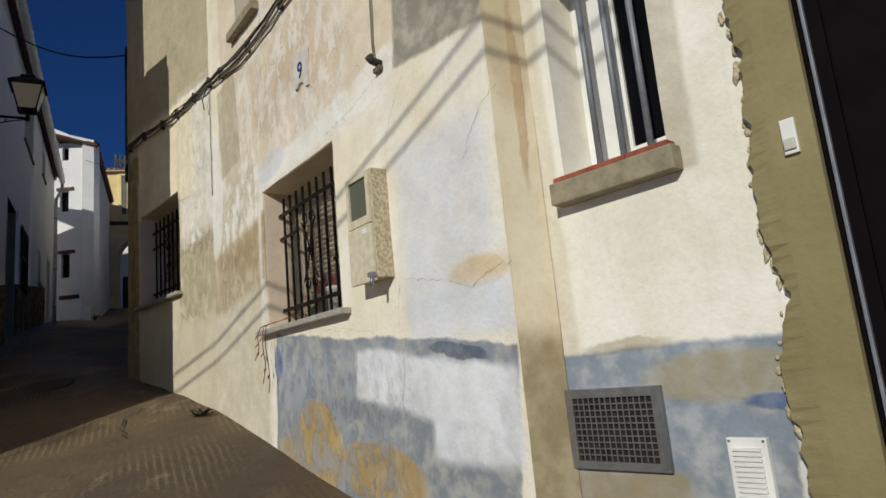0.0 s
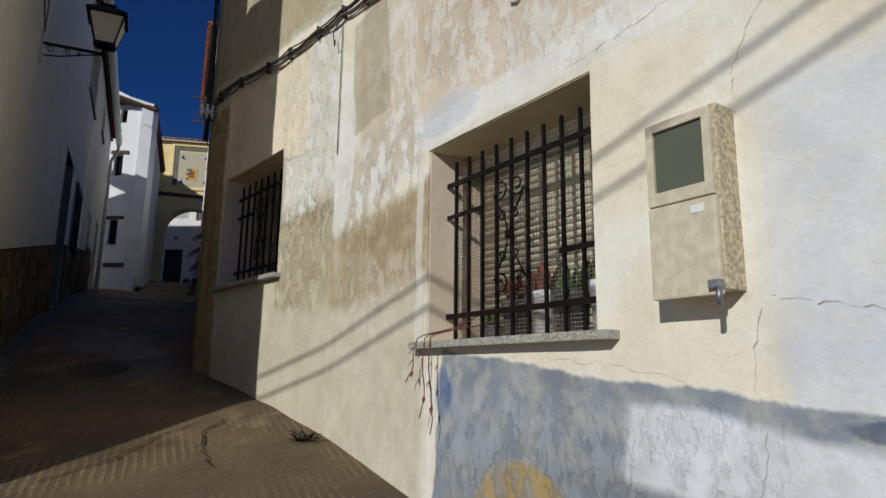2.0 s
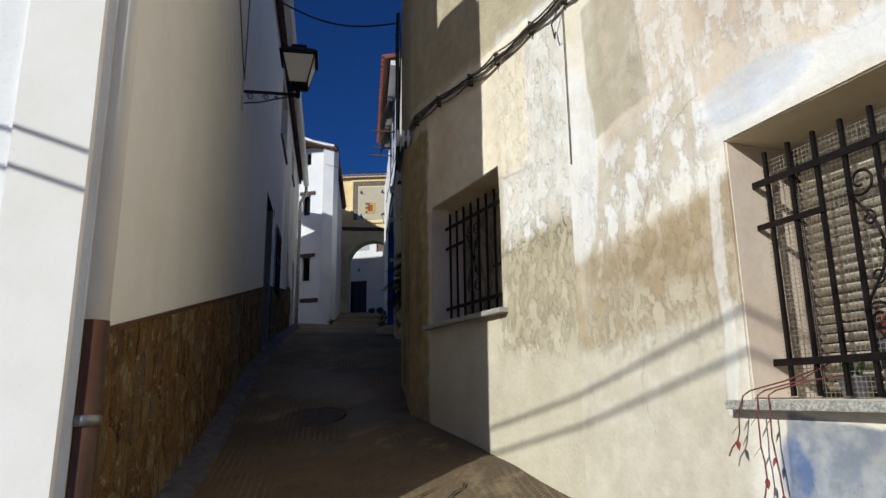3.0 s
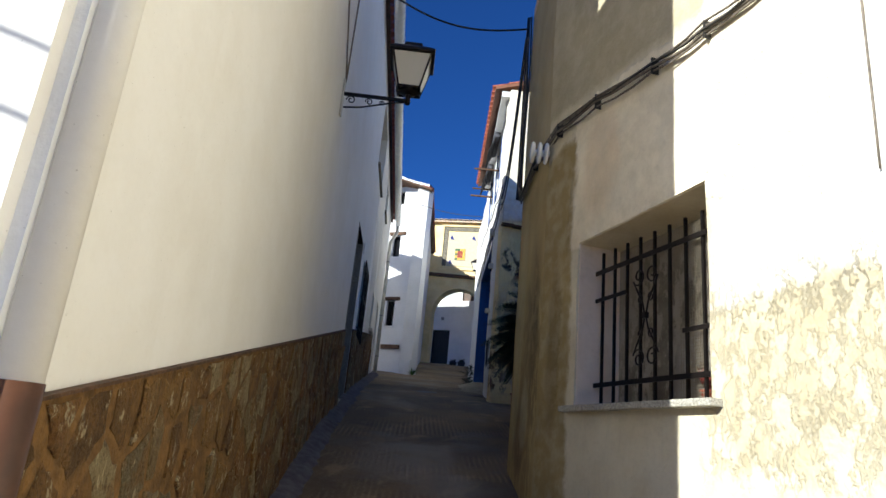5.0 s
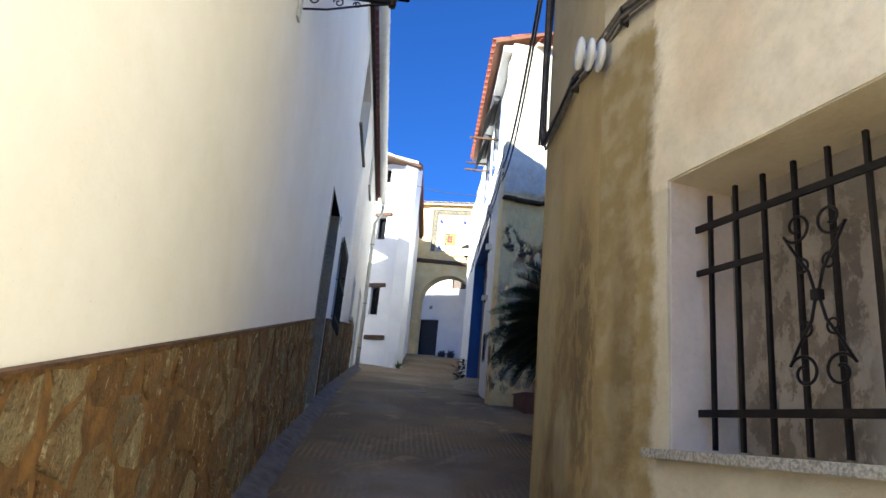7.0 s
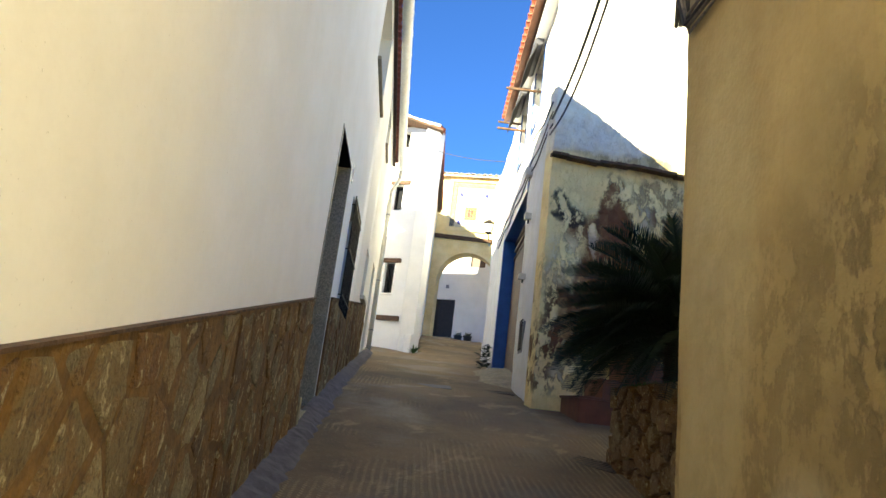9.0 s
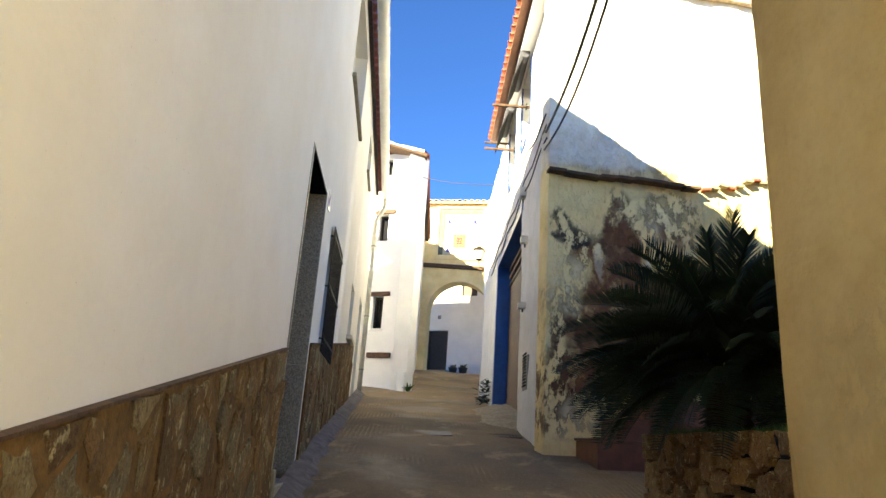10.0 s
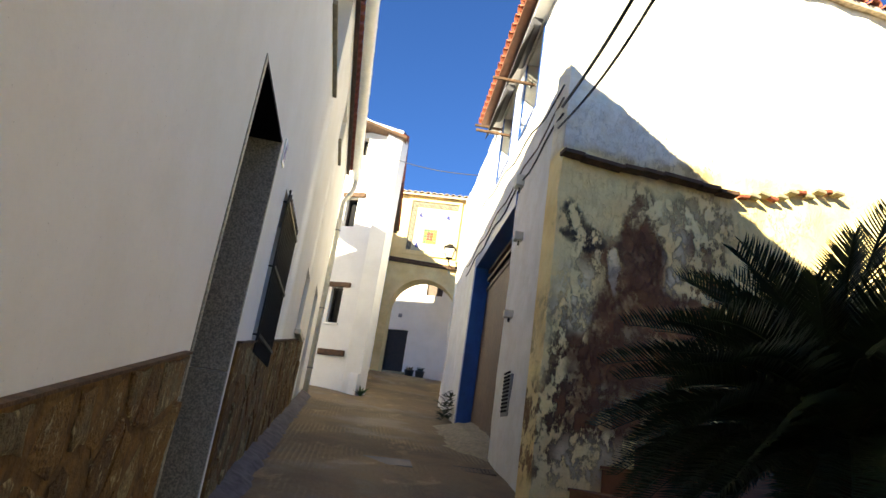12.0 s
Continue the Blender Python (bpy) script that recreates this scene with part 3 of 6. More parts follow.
wall("wall_neighbour", G0, G1, -1.5, 7.1, MAT_WHITE, out=1, thick=0.10, step=0.2, amp=0.008, freq=2.0, label="sunlit rough white wall of the neighbouring house")
wall("wall_left_low", (-4.45, 4.335), L0, -0.5, 7.1, MAT_L, out=-1, amp=0.006, step=0.3, freq=0.5, label="smooth warm white limewashed low wall")

# white house with the garage
H0, H1 = (-7.31, 15.70), (-11.53, 24.96)
S1 = (0.15, 20.43)
EAVE_H = 10.17
GARAGE = (2.44, 6.2, 3.3, 7.39)
WIN_H1, WIN_H2 = (1.85, 2.95, 8.6, 9.95), (3.78, 4.88, 8.6, 9.95)
HVENT = (1.36, 1.78, 4.15, 4.65)
H_SET = 0.12                                              # the front starts behind the peeling wall's end
wall("wall_garage", tuple(Vector(H0) + (Vector(H1) - Vector(H0)).normalized() * H_SET), H1, 1.5, EAVE_H, MAT_H,
     [(a - H_SET, b - H_SET, c, d) for a, b, c, d in (GARAGE, WIN_H1, WIN_H2, HVENT)], label="white limewashed house wall over a garage door", amp=0.025)
wall("wall_peeling", H0, S1, 1.5, EAVE_H, MAT_S, out=-1, amp=0.045, step=0.12, freq=2.0, label="peeling whitewashed wall with bare brown render")

# white house by the arch, arch house, house beyond
W0, W1 = (-16.0, 23.5), (-13.07, 23.5)
WIN_W1, WIN_W2, WIN_W0 = (1.63, 1.97, 8.85, 9.66), (1.71, 2.03, 6.28, 7.20), (1.70, 1.95, 10.95, 11.58)
wall("wall_white_house", W0, W1, 3.0, (12.95, 11.42), MAT_WHITE_B, [WIN_W1, WIN_W2, WIN_W0], out=-1, thick=0.4, step=0.4, label="white house front with small dark windows")
wall("wall_white_house_side", W1, (-16.6, 31.4), 3.0, 11.45, MAT_WHITE_B, [], out=-1, thick=0.4, step=0.5, label="white house side wall")
wall("wall_white_house_west", (-17.9, 23.5), W0, 3.0, 12.95, MAT_WHITE_B, out=-1, thick=0.4, step=1.0, label="plain white wall behind the lane house")
# unseen wall, added to block the sun; its height sets the arch front's shadow
wall("wall_sun_block", (-20.5, 23.5), (-17.9, 23.5), 3.0, 13.2, MAT_WHITE_B, out=-1, thick=0.4, step=1.0, label="plain white unseen wall, added to shade the lower arch front")
# second unseen blocker, tall enough to keep sun off the wall past the arch
wall("wall_sun_block_far", (-27.0, 23.5), (-20.5, 23.5), 3.0, 15.2, MAT_WHITE_B, out=-1, thick=0.4, step=1.0, label="taller white unseen wall, added to shade the house beyond the arch")
ARCH_Y = 31.0
AX0, AX1 = -17.2, -11.6
ARCH_P, ARCH_Q = (AX0, ARCH_Y), (AX1, 32.4)               # the front turns away a little


def arch_house():
    """Wall with a round-headed passage: the outline is filled column by column."""
    m = along(ARCH_P, ARCH_Q)
    cu, half, spring, base, top = 2.28, 1.25, 8.46, 4.5, 13.08
    us = sorted({0.0, span(ARCH_P, ARCH_Q), *np.arange(0.25, 5.5, 0.25), *[cu + half * math.sin(a) for a in np.linspace(-math.pi / 2, math.pi / 2, 29)]})

    def low(u):
        d = abs(u - cu)
        return base if d > half + 1e-6 else spring + 1.0 * math.sqrt(max(0.0, half * half - d * d)) / half * half
    bm = bmesh.new()
    for a, b in zip(us, us[1:]):
        mid = (a + b) / 2
        inside = abs(mid - cu) < half
        la, lb = (low(a) if inside else base), (low(b) if inside else base)
        q = [bm.verts.new((u, y, z)) for y in (0.0, 0.75) for u, z in ((a, la), (b, lb), (b, top), (a, top))]
        for f in ((0, 1, 2, 3), (4, 7, 6, 5), (0, 4, 5, 1), (3, 2, 6, 7)):
            bm.faces.new([q[i] for i in f])
    for u in (cu - half, cu + half):
        q = [bm.verts.new((u, y, z)) for y, z in ((0, base), (0.75, base), (0.75, spring), (0, spring))]
        bm.faces.new(q)
    bmesh.ops.remove_doubles(bm, verts=bm.verts[:], dist=1e-4)
    ob = part("wall_arch", bm, MAT_ARCH, None, "", m)
    tagged(ob, "cream limewashed house front with a round arch over the lane", "wall", "", "structure")


arch_house()
wall("wall_beyond", (-19.5, 35.2), (-11.0, 35.2), 4.5, 13.0, MAT_WHITE_B, [(1.6, 2.6, 6.4, 8.38), (3.17, 3.93, 9.98, 10.56), (1.95, 2.75, 10.1, 10.6)], out=-1, step=0.5, label="white house wall beyond the arch")
wall("wall_end", H1, (-12.35, 31.0), 3.5, 9.6, MAT_WHITE_B, out=1, step=0.5, label="white wall between garage house and arch")

# ---- roofs, eaves and gutters ----
def closing(name, corners, z, material, label):
    """A plain slab that closes a house."""
    bm = bmesh.new()
    a, b = [bm.verts.new((x, y, z)) for x, y in corners], [bm.verts.new((x, y, z + 0.15)) for x, y in corners]
    n = len(a)
    bm.faces.new(a), bm.faces.new(b[::-1])
    for k in range(n):
        bm.faces.new((a[k], a[(k + 1) % n], b[(k + 1) % n], b[k]))
    tagged(part(name, bm, material), label, "roof", "", "structure")


def tile_mesh(material, length=0.42, r0=0.095, r1=0.075, t=0.014):
    """A curved roof tile, lying along +y, hollow side down."""
    bm, seg = bmesh.new(), 6
    rows = []
    for y, r in ((0, r0), (length, r1)):
        for rr in (r, r - t):
            rows.append([bm.verts.new((-rr * math.cos(math.pi * k / seg), y, rr * math.sin(math.pi * k / seg) * 0.8)) for k in range(seg + 1)])
    o0, i0, o1, i1 = rows
    for a, b in ((o0, o1), (i1, i0), (i0, o0), (o1, i1)):
        for k in range(seg):
            bm.faces.new((a[k], b[k], b[k + 1], a[k + 1])).smooth = True
    bmesh.ops.recalc_face_normals(bm, faces=bm.faces[:])
    mesh = bpy.data.meshes.new("roof_tile")
    bm.to_mesh(mesh)
    bm.free()
    mesh.materials.append(material)
    return mesh


def tiled_roof(name, p0, p1, z, out, overhang, rise, depth, tile, under, label, pitch=0.21, rows=2):
    """A roof slab over a wall, sloping up from an eave, whose front rows of tiles are laid one by one."""
    m, length = along(p0, p1), span(p0, p1)
    bm = bmesh.new()
    o = out * overhang
    b = -out * depth
    v = [bm.verts.new(q) for q in ((0, o, z), (length, o, z), (length, b, z + rise), (0, b, z + rise), (0, o, z - 0.07), (length, o, z - 0.07), (length, b, z + rise - 0.07), (0, b, z + rise - 0.07))]
    for q in ((0, 1, 2, 3), (7, 6, 5, 4), (0, 4, 5, 1), (1, 5, 6, 2), (2, 6, 7, 3), (3, 7, 4, 0)):
        bm.faces.new([v[i] for i in q])
    roof = part(name, bm, under, None, "", m)
    tagged(roof, label, "roof", "", "structure")
    slope = math.atan2(rise, depth + overhang)
    for r in range(rows):
        for k in range(int(length / pitch)):
            y = o + out * 0.05 - out * r * 0.36
            zz = z + (o - y) * out * math.tan(slope) + 0.004 + 0.012 * r
            turn = Matrix.Rotation(math.pi if out > 0 else 0.0, 4, "Z") @ Matrix.Rotation(slope, 4, "X")
            wob = Matrix.Rotation(random.uniform(-0.03, 0.03), 4, "Z")
            shared("roof_tile", tile, roof, Matrix.Translation(((k + 0.5) * pitch, y, zz + random.uniform(0, 0.008))) @ wob @ turn)
    return roof


TILE_RED, TILE_LIME = tile_mesh(TERRACOTTA), tile_mesh(TILE_PALE, 0.42, 0.105, 0.08, 0.02)
tiled_roof("roof_left", L0, L1, EAVE_L + 0.05, -1, 0.07, 2.0, 5.0, TILE_RED, WOOD_OLD, "brown clay tile roof edge above the lane", 0.24, 1)
tiled_roof("roof_garage_house", H0, (-9.70, 20.94), EAVE_H + 0.05, 1, 0.36, 1.2, 4.0, TILE_RED, BROWN_TILE, "red clay tile roof edge with lime-bedded tile ends", 0.23, 2)
tiled_roof("roof_garage_side", (-6.95, 15.95), S1, EAVE_H + 0.05, -1, 0.12, 0.6, 4.0, TILE_RED, TILE_PALE, "clay tile roof edge over the white wall", 0.23, 1)
tiled_roof("roof_arch_house", ARCH_P, ARCH_Q, 13.10, -1, 0.22, 1.3, 4.0, TILE_LIME, TILE_PALE, "pale lime-bedded clay tile roof over the arch", 0.25, 2)
tiled_roof("roof_white_house", (-13.05, 23.35), (-16.4, 31.0), 11.40, -1, 0.14, 1.7, 6.5, TILE_RED, WOOD_OLD, "brown clay tile eave of the white house", 0.25, 1)
closing("roof_front_house", [A0, A1, B1, C1, (-1.2, 12.6), (6, 8), (2.55, 0.687), Q0], TOP, TILE_PALE, "plain roof closing the cream house")
closing("roof_neighbour", [(-4.45, 4.45), (-4.9, 5.2), (-11, 6), (-10.2, 1.4)], 7.1, TERRACOTTA, "plain roof closing the neighbouring house")
wall("wall_front_back", (6, 8), (-1.2, 12.6), -0.5, TOP, MAT_B, out=1, step=1.0, label="plain rear wall of the cream house")
wall("wall_front_south", (6, 8), (2.55, 0.687), -0.5, TOP, MAT_B, out=-1, step=1.0, label="plain south wall of the cream house")
wall("wall_left_rear", (-19.0, 18.8), (-11, 6.0), 0.0, EAVE_L, MAT_L, out=-1, step=1.0, label="plain rear wall of the lane house")
wall("wall_garage_rear", H1, (-3.0, 28.0), 2.0, EAVE_H, MAT_WHITE_B, out=1, step=1.0, label="plain rear wall of the garage house")
wall("wall_garage_far", (-3.0, 28.0), S1, 2.0, EAVE_H, MAT_WHITE_B, out=1, step=1.0, label="plain far wall of the garage house")


def gutter():
    g = thing("gutter", "white round plastic gutter with brackets and a downpipe", "gutter", along(L0, L1))
    y, z, end = -0.245, EAVE_L + 0.0, span(L0, L1) - 0.05
    part("channel", tube(bmesh.new(), [(0, y, z - 0.02), (end, y, z - 0.05)], 0.095, 14), PVC, g)
    for k in range(27):
        part("bracket", tube(bmesh.new(), [(0.5 + k * 0.66 + j, y, z - 0.02) for j in (0, 0.025)], 0.104, 14), PVC_OLD, g)
    ground = ground_z(-13.3, 21.6)
    part("downpipe", tube(bmesh.new(), [(end, y, z - 0.06), (end, y, z - 0.32), (end - 0.05, y + 0.06, z - 0.5), (end - 0.12, -0.07, z - 0.75), (end - 0.12, -0.07, ground - 0.1)], 0.055, 12), PVC_OLD, g)
    for zz in (8.0, 6.2, 4.9):
        part("pipe_clip", tube(bmesh.new(), [(end - 0.12, -0.07, zz), (end - 0.12, -0.07, zz + 0.03)], 0.064, 12), GALV, g)


gutter()


def corner_downpipe():
    """Painted downpipe in the nook between the two left houses: white above, brown below."""
    d = thing("downpipe", "downpipe painted white above and chestnut brown below", "pipe", along(L0, L1))
    u, y = -0.98, -0.07
    part("upper_pipe", tube(bmesh.new(), [(u, y, 2.42), (u, y, 7.05)], 0.060, 16), MAT_L, d, "white painted pipe")
    part("lower_pipe", tube(bmesh.new(), [(u, y, 0.6), (u, y, 2.42)], 0.064, 16), simple("brown_pipe_paint", (88, 56, 36), 0.5), d, "brown painted pipe")
    part("collar", tube(bmesh.new(), [(u, y, 1.93), (u, y, 1.98)], 0.07, 16), GALV, d, "galvanised collar")
    part("upper_collar", tube(bmesh.new(), [(u, y, 4.3), (u, y, 4.32)], 0.066, 16), MAT_L, d)


corner_downpipe()

# ---- windows and fittings of the cream house ----
FA, FB, FC, FQ = along(A0, A1), along(A1, B1), along(B1, C1), along(Q0, Q1)


def spiral(cx, cz, r, start, turns, y, way=1, n=26):
    return [(cx + way * r * (1 - 0.72 * k / n) * math.cos(start + turns * 2 * math.pi * k / n), y, cz + r * (1 - 0.72 * k / n) * math.sin(start + turns * 2 * math.pi * k / n)) for k in range(n + 1)]


def grille(name, label, m, win, y, bars=10):
    """Wrought-iron window grille: square bars, two rails, short ties and a scrolled lyre in the middle."""
    u0, u1, za, zb = win
    g = thing(name, label, "grille", m, "window grilles")
    lo, hi = za + 0.16, zb - 0.22
    gap = (u1 - u0 - 0.16) / (bars - 1)
    for k in range(bars):
        u = u0 + 0.08 + k * gap
        part("bar", box(bmesh.new(), u - 0.009, u + 0.009, y - 0.009, y + 0.009, za + 0.012, zb - 0.07, 0.002), IRON, g)
    for z in (lo, hi):
        part("rail", box(bmesh.new(), u0 - 0.02, u1 + 0.02, y + 0.009, y + 0.022, z - 0.016, z + 0.016, 0.002), IRON, g)
    for a, b, z in ((u1 - 0.10 - 2 * gap, u1, hi - 0.21), (u0, u0 + 0.1 + 2 * gap, lo + 0.27)):
        part("tie", box(bmesh.new(), a, b, y + 0.009, y + 0.020, z - 0.014, z + 0.014, 0.002), IRON, g)
    cu, cz = (u0 + u1) / 2 + 0.06, (lo + hi) / 2
    for way in (1, -1):
        for s in (1, -1):
            top = spiral(cu + way * 0.072, cz + s * 0.275, 0.066, s * -0.4, -s * 1.25, y + 0.03, way)
            sweep = [(cu + way * 0.005, y + 0.03, cz), (cu + way * 0.03, y + 0.03, cz + s * 0.09), (cu + way * 0.09, y + 0.03, cz + s * 0.18)]
            part("scroll", tube(bmesh.new(), sweep + top, 0.006, 6), IRON, g)
            part("curl", tube(bmesh.new(), spiral(cu + way * 0.058, cz + s * 0.115, 0.032, s * 1.2, s * 1.3, y + 0.03, way), 0.005, 6), IRON, g)
    part("clasp", box(bmesh.new(), cu - 0.018, cu + 0.018, y + 0.015, y + 0.045, cz - 0.02, cz + 0.02, 0.004), IRON, g)
    return g


def netting(m, win, y, label):
    """Square wire netting behind the grille, slightly slack."""
    u0, u1, za, zb = win
    bm, step = bmesh.new(), 0.021

    def slack(u, z):
        return y + 0.012 * noise.noise(Vector((u * 3, z * 3, 0)))
    for vertical in (True, False):
        a0, a1, b0, b1 = (u0 + 0.03, u1 - 0.01, za + 0.005, zb - 0.10) if vertical else (za + 0.005, zb - 0.10, u0 + 0.03, u1 - 0.01)
        for a in np.arange(a0, a1, step):
            cut = np.linspace(b0, b1, 9)
            strip = []
            for b in cut:
                u, z = (a, b) if vertical else (b, a)
                du, dz = (0.0012, 0) if vertical else (0, 0.0012)
                strip.append([bm.verts.new((u - du, slack(u, z), z - dz)), bm.verts.new((u + du, slack(u, z), z + dz)), bm.verts.new((u, slack(u, z) - 0.002, z))])
            for p, q in zip(strip, strip[1:]):
                for k in range(3):
                    bm.faces.new((p[k], p[(k + 1) % 3], q[(k + 1) % 3], q[k]))
    ob = part("wire_netting", bm, NET, None, "", m)
    return tagged(ob, label, "netting", "", "stuff")


def window_body(name, label, m, win, y, sill=None):
    """Frame and panes at the back of the opening, sill in front."""
    u0, u1, za, zb = win
    w = thing(name, label, "window", m, "", "structure")
    mid = (u0 + u1) / 2
    bm = bmesh.new()
    for a, b, c, d in ((u0, u0 + 0.06, za, zb), (u1 - 0.06, u1, za, zb), (u0 + 0.06, u1 - 0.06, za, za + 0.06), (u0 + 0.06, u1 - 0.06, zb - 0.06, zb), (mid - 0.03, mid + 0.03, za + 0.06, zb - 0.06)):
        box(bm, a, b, y - 0.05, y, c, d, 0.004)
    part("window_frame", bm, WOOD_DARK, w)
    if sill:
        for a, b in ((u0 + 0.0005, u0 + 0.006), (u1 - 0.006, u1 - 0.0005)):
            part("reveal", box(bmesh.new(), a, b, y, -0.012, za + 0.002, zb - 0.007), MAT_REVEAL, w, "whitewashed window reveal")
        part("soffit", box(bmesh.new(), u0 + 0.0005, u1 - 0.0005, y, -0.012, zb - 0.0065, zb - 0.0005), MAT_RETURN, w)
    for a, b in ((u0 + 0.06, mid - 0.03), (mid + 0.03, u1 - 0.06)):
        part("pane", box(bmesh.new(), a, b, y - 0.032, y - 0.026, za + 0.06, zb - 0.06), GLASS, w)
    if sill:
        a, b, front = sill
        bm = box(bmesh.new(), a, b, y, front, za - 0.042, za - 0.002, 0.006)
        part("window_sill", bm, TERRAZZO, w, "grey speckled terrazzo sill")
    return w


def roller_blind(m, win, y, zlow):
    u0, u1, za, zb = win
    b = thing("roller_blind", "lowered ivory slatted roller blind behind the grille", "blind", m)
    z = zb - 0.01
    first = None
    while z > zlow:
        if first is None:
            bm = bmesh.new()
            tube(bm, [(u0 + 0.07, y, 0), (u1 - 0.07, y, 0)], 0.024, 8, 0.28)
            first = part("slat", bm, BLIND, b, "", Matrix.Translation((0, 0, z)))
        else:
            shared("slat", first.data, b, Matrix.Translation((0, 0, z)))
        z -= 0.043


window_body("window_1", "grilled street window with a terrazzo sill", FA, WIN1, -0.42, (1.66, 3.24, 0.085))
roller_blind(FA, WIN1, -0.385, 2.05)
netting(FA, WIN1, -0.195, "fine square wire netting behind the window grille")
grille("window_grille", "black wrought-iron grille with a scrolled centre, over potted plants", FA, WIN1, -0.16)
window_body("window_2", "grilled street window half in shade", FB, WIN2, -0.42, (0.90, 2.46, 0.075))
netting(FB, (WIN2[0], WIN2[0] + 0.52, WIN2[2], WIN2[3]), -0.205, "fine square wire netting behind the second grille")
grille("window_grille", "black wrought-iron grille with a scrolled centre, half in shade", FB, WIN2, -0.17, 9)
part("blocking_board", box(bmesh.new(), WIN2[0] + 0.003, WIN2[1] - 0.008, -0.40, -0.36, WIN2[2] + 0.003, WIN2[3] - 0.003), MAT_PANEL, bpy.data.objects["window_2"], "grey cement panel with damp stains")


def leaf(bm, base, tip, width, droop=0.0):
    """A bent blade with a folded midrib."""
    a, b = Vector(base), Vector(tip)
    d = b - a
    side = d.cross(Vector((0, 0, 1)))
    side = (side if side.length > 1e-4 else Vector((1, 0, 0))).normalized()
    prev = None
    for k, w in enumerate((0.25, 0.9, 1.0, 0.65, 0.05)):
        t = k / 4
        c = a + d * t + Vector((0, 0, -droop * t * t))
        row = [bm.verts.new(c - side * w * width / 2), bm.verts.new(c + Vector((0, 0, -0.15 * width))), bm.verts.new(c + side * w * width / 2)]
        if prev:
            bm.faces.new((prev[0], prev[1], row[1], row[0])), bm.faces.new((prev[1], prev[2], row[2], row[1]))
        prev = row


def potted_plant(name, label, m, u, y, z, r, h, pot_material, leaf_material, leaves, length, width, spread=1.0):
    p = thing(name, label, "potted plant", m @ Matrix.Translation((u, y, z)), "potted plants in the windows")
    part("pot", lathe(bmesh.new(), [(r * 0.72, 0), (r * 0.95, h * 0.86), (r * 1.04, h * 0.87), (r * 1.04, h), (r * 0.9, h), (r * 0.86, h * 0.9)]), pot_material, p)
    part("soil", lathe(bmesh.new(), [(r * 0.86, h * 0.84), (r * 0.86, h * 0.88)]), SOIL, p)
    rng = random.Random(int(u * 1000))
    for k in range(leaves):
        a = k * 2.4 + rng.uniform(-0.3, 0.3)
        ln = length * rng.uniform(0.6, 1.0)
        lean = rng.uniform(0.25, 0.7) * spread
        bm = bmesh.new()
        bx, by = 0.3 * r * math.cos(a), 0.3 * r * math.sin(a)
        leaf(bm, (bx, by, h * 0.88), (bx + ln * lean * math.cos(a), by * 0.5 + ln * lean * math.sin(a) * 0.35, h * 0.88 + ln * math.sqrt(max(0.1, 1 - lean * lean))), width * rng.uniform(0.7, 1), ln * 0.18)
        part("leaf", bm, leaf_material, p)


SILL1 = WIN1[2] - 0.002
potted_plant("potted_plant", "white pot with long striped leaves behind the grille", FA, 1.98, -0.285, SILL1, 0.088, 0.27, POT_WHITE, LEAF_PALE, 11, 0.34, 0.06, 1.1)
potted_plant("potted_plant", "dark grey pot with green leaves behind the grille", FA, 2.21, -0.285, SILL1, 0.085, 0.24, POT_GREY, LEAF, 10, 0.30, 0.05)
potted_plant("potted_plant", "white pot with reddish leaves behind the grille", FA, 2.42, -0.285, SILL1, 0.085, 0.26, POT_WHITE, LEAF_RED, 12, 0.30, 0.05)
potted_plant("potted_plant", "dark grey pot with red-green leaves behind the grille", FA, 2.66, -0.285, SILL1, 0.085, 0.23, POT_GREY, LEAF_RED, 10, 0.28, 0.05)
potted_plant("potted_plant", "low grey trough with small green leaves behind the grille", FA, 2.88, -0.285, SILL1, 0.07, 0.10, GREY_PAINT, LEAF, 7, 0.14, 0.03)
SILL2 = WIN2[2] - 0.002
for u, mat, lab in ((1.12, LEAF, "clay pot with green leaves behind the grille"), (1.30, LEAF_RED, "clay pot with pink-red flowers and leaves behind the grille")):
    potted_plant("potted_plant", lab, FB, u, -0.27, SILL2, 0.06, 0.09, TERRACOTTA, mat, 18, 0.24, 0.05)



def trailing_vine():
    v = thing("trailing_vine", "leafless reddish trailing stems hanging over the window sill", "vine", FA)
    rng = random.Random(4)
    for k, (u, drop, lean) in enumerate(((3.04, 0.44, 0.02), (3.12, 0.24, 0.10), (2.98, 0.52, -0.03))):
        pts = [(u - 0.14, -0.2, SILL1 + 0.16 - 0.03 * k), (u - 0.05, -0.1, SILL1 + 0.08), (u, 0.05, SILL1 + 0.04), (u, 0.09, SILL1 + 0.02)]
        for j in range(1, 8):
            pts.append((u + lean * j / 7 + rng.uniform(-0.012, 0.012), 0.095 + 0.01 * math.sin(j), SILL1 - drop * j / 7))
        part("stem", tube(bmesh.new(), pts, 0.0035, 5), STEM_RED, v)
        for j in range(4, 10, 2):
            p, bm = Vector(pts[j]), bmesh.new()
            leaf(bm, p, p + Vector((rng.uniform(-0.04, 0.04), 0.02, -0.03)), 0.02, 0.01)
            part("leaf", bm, LEAF_RED, v)


trailing_vine()


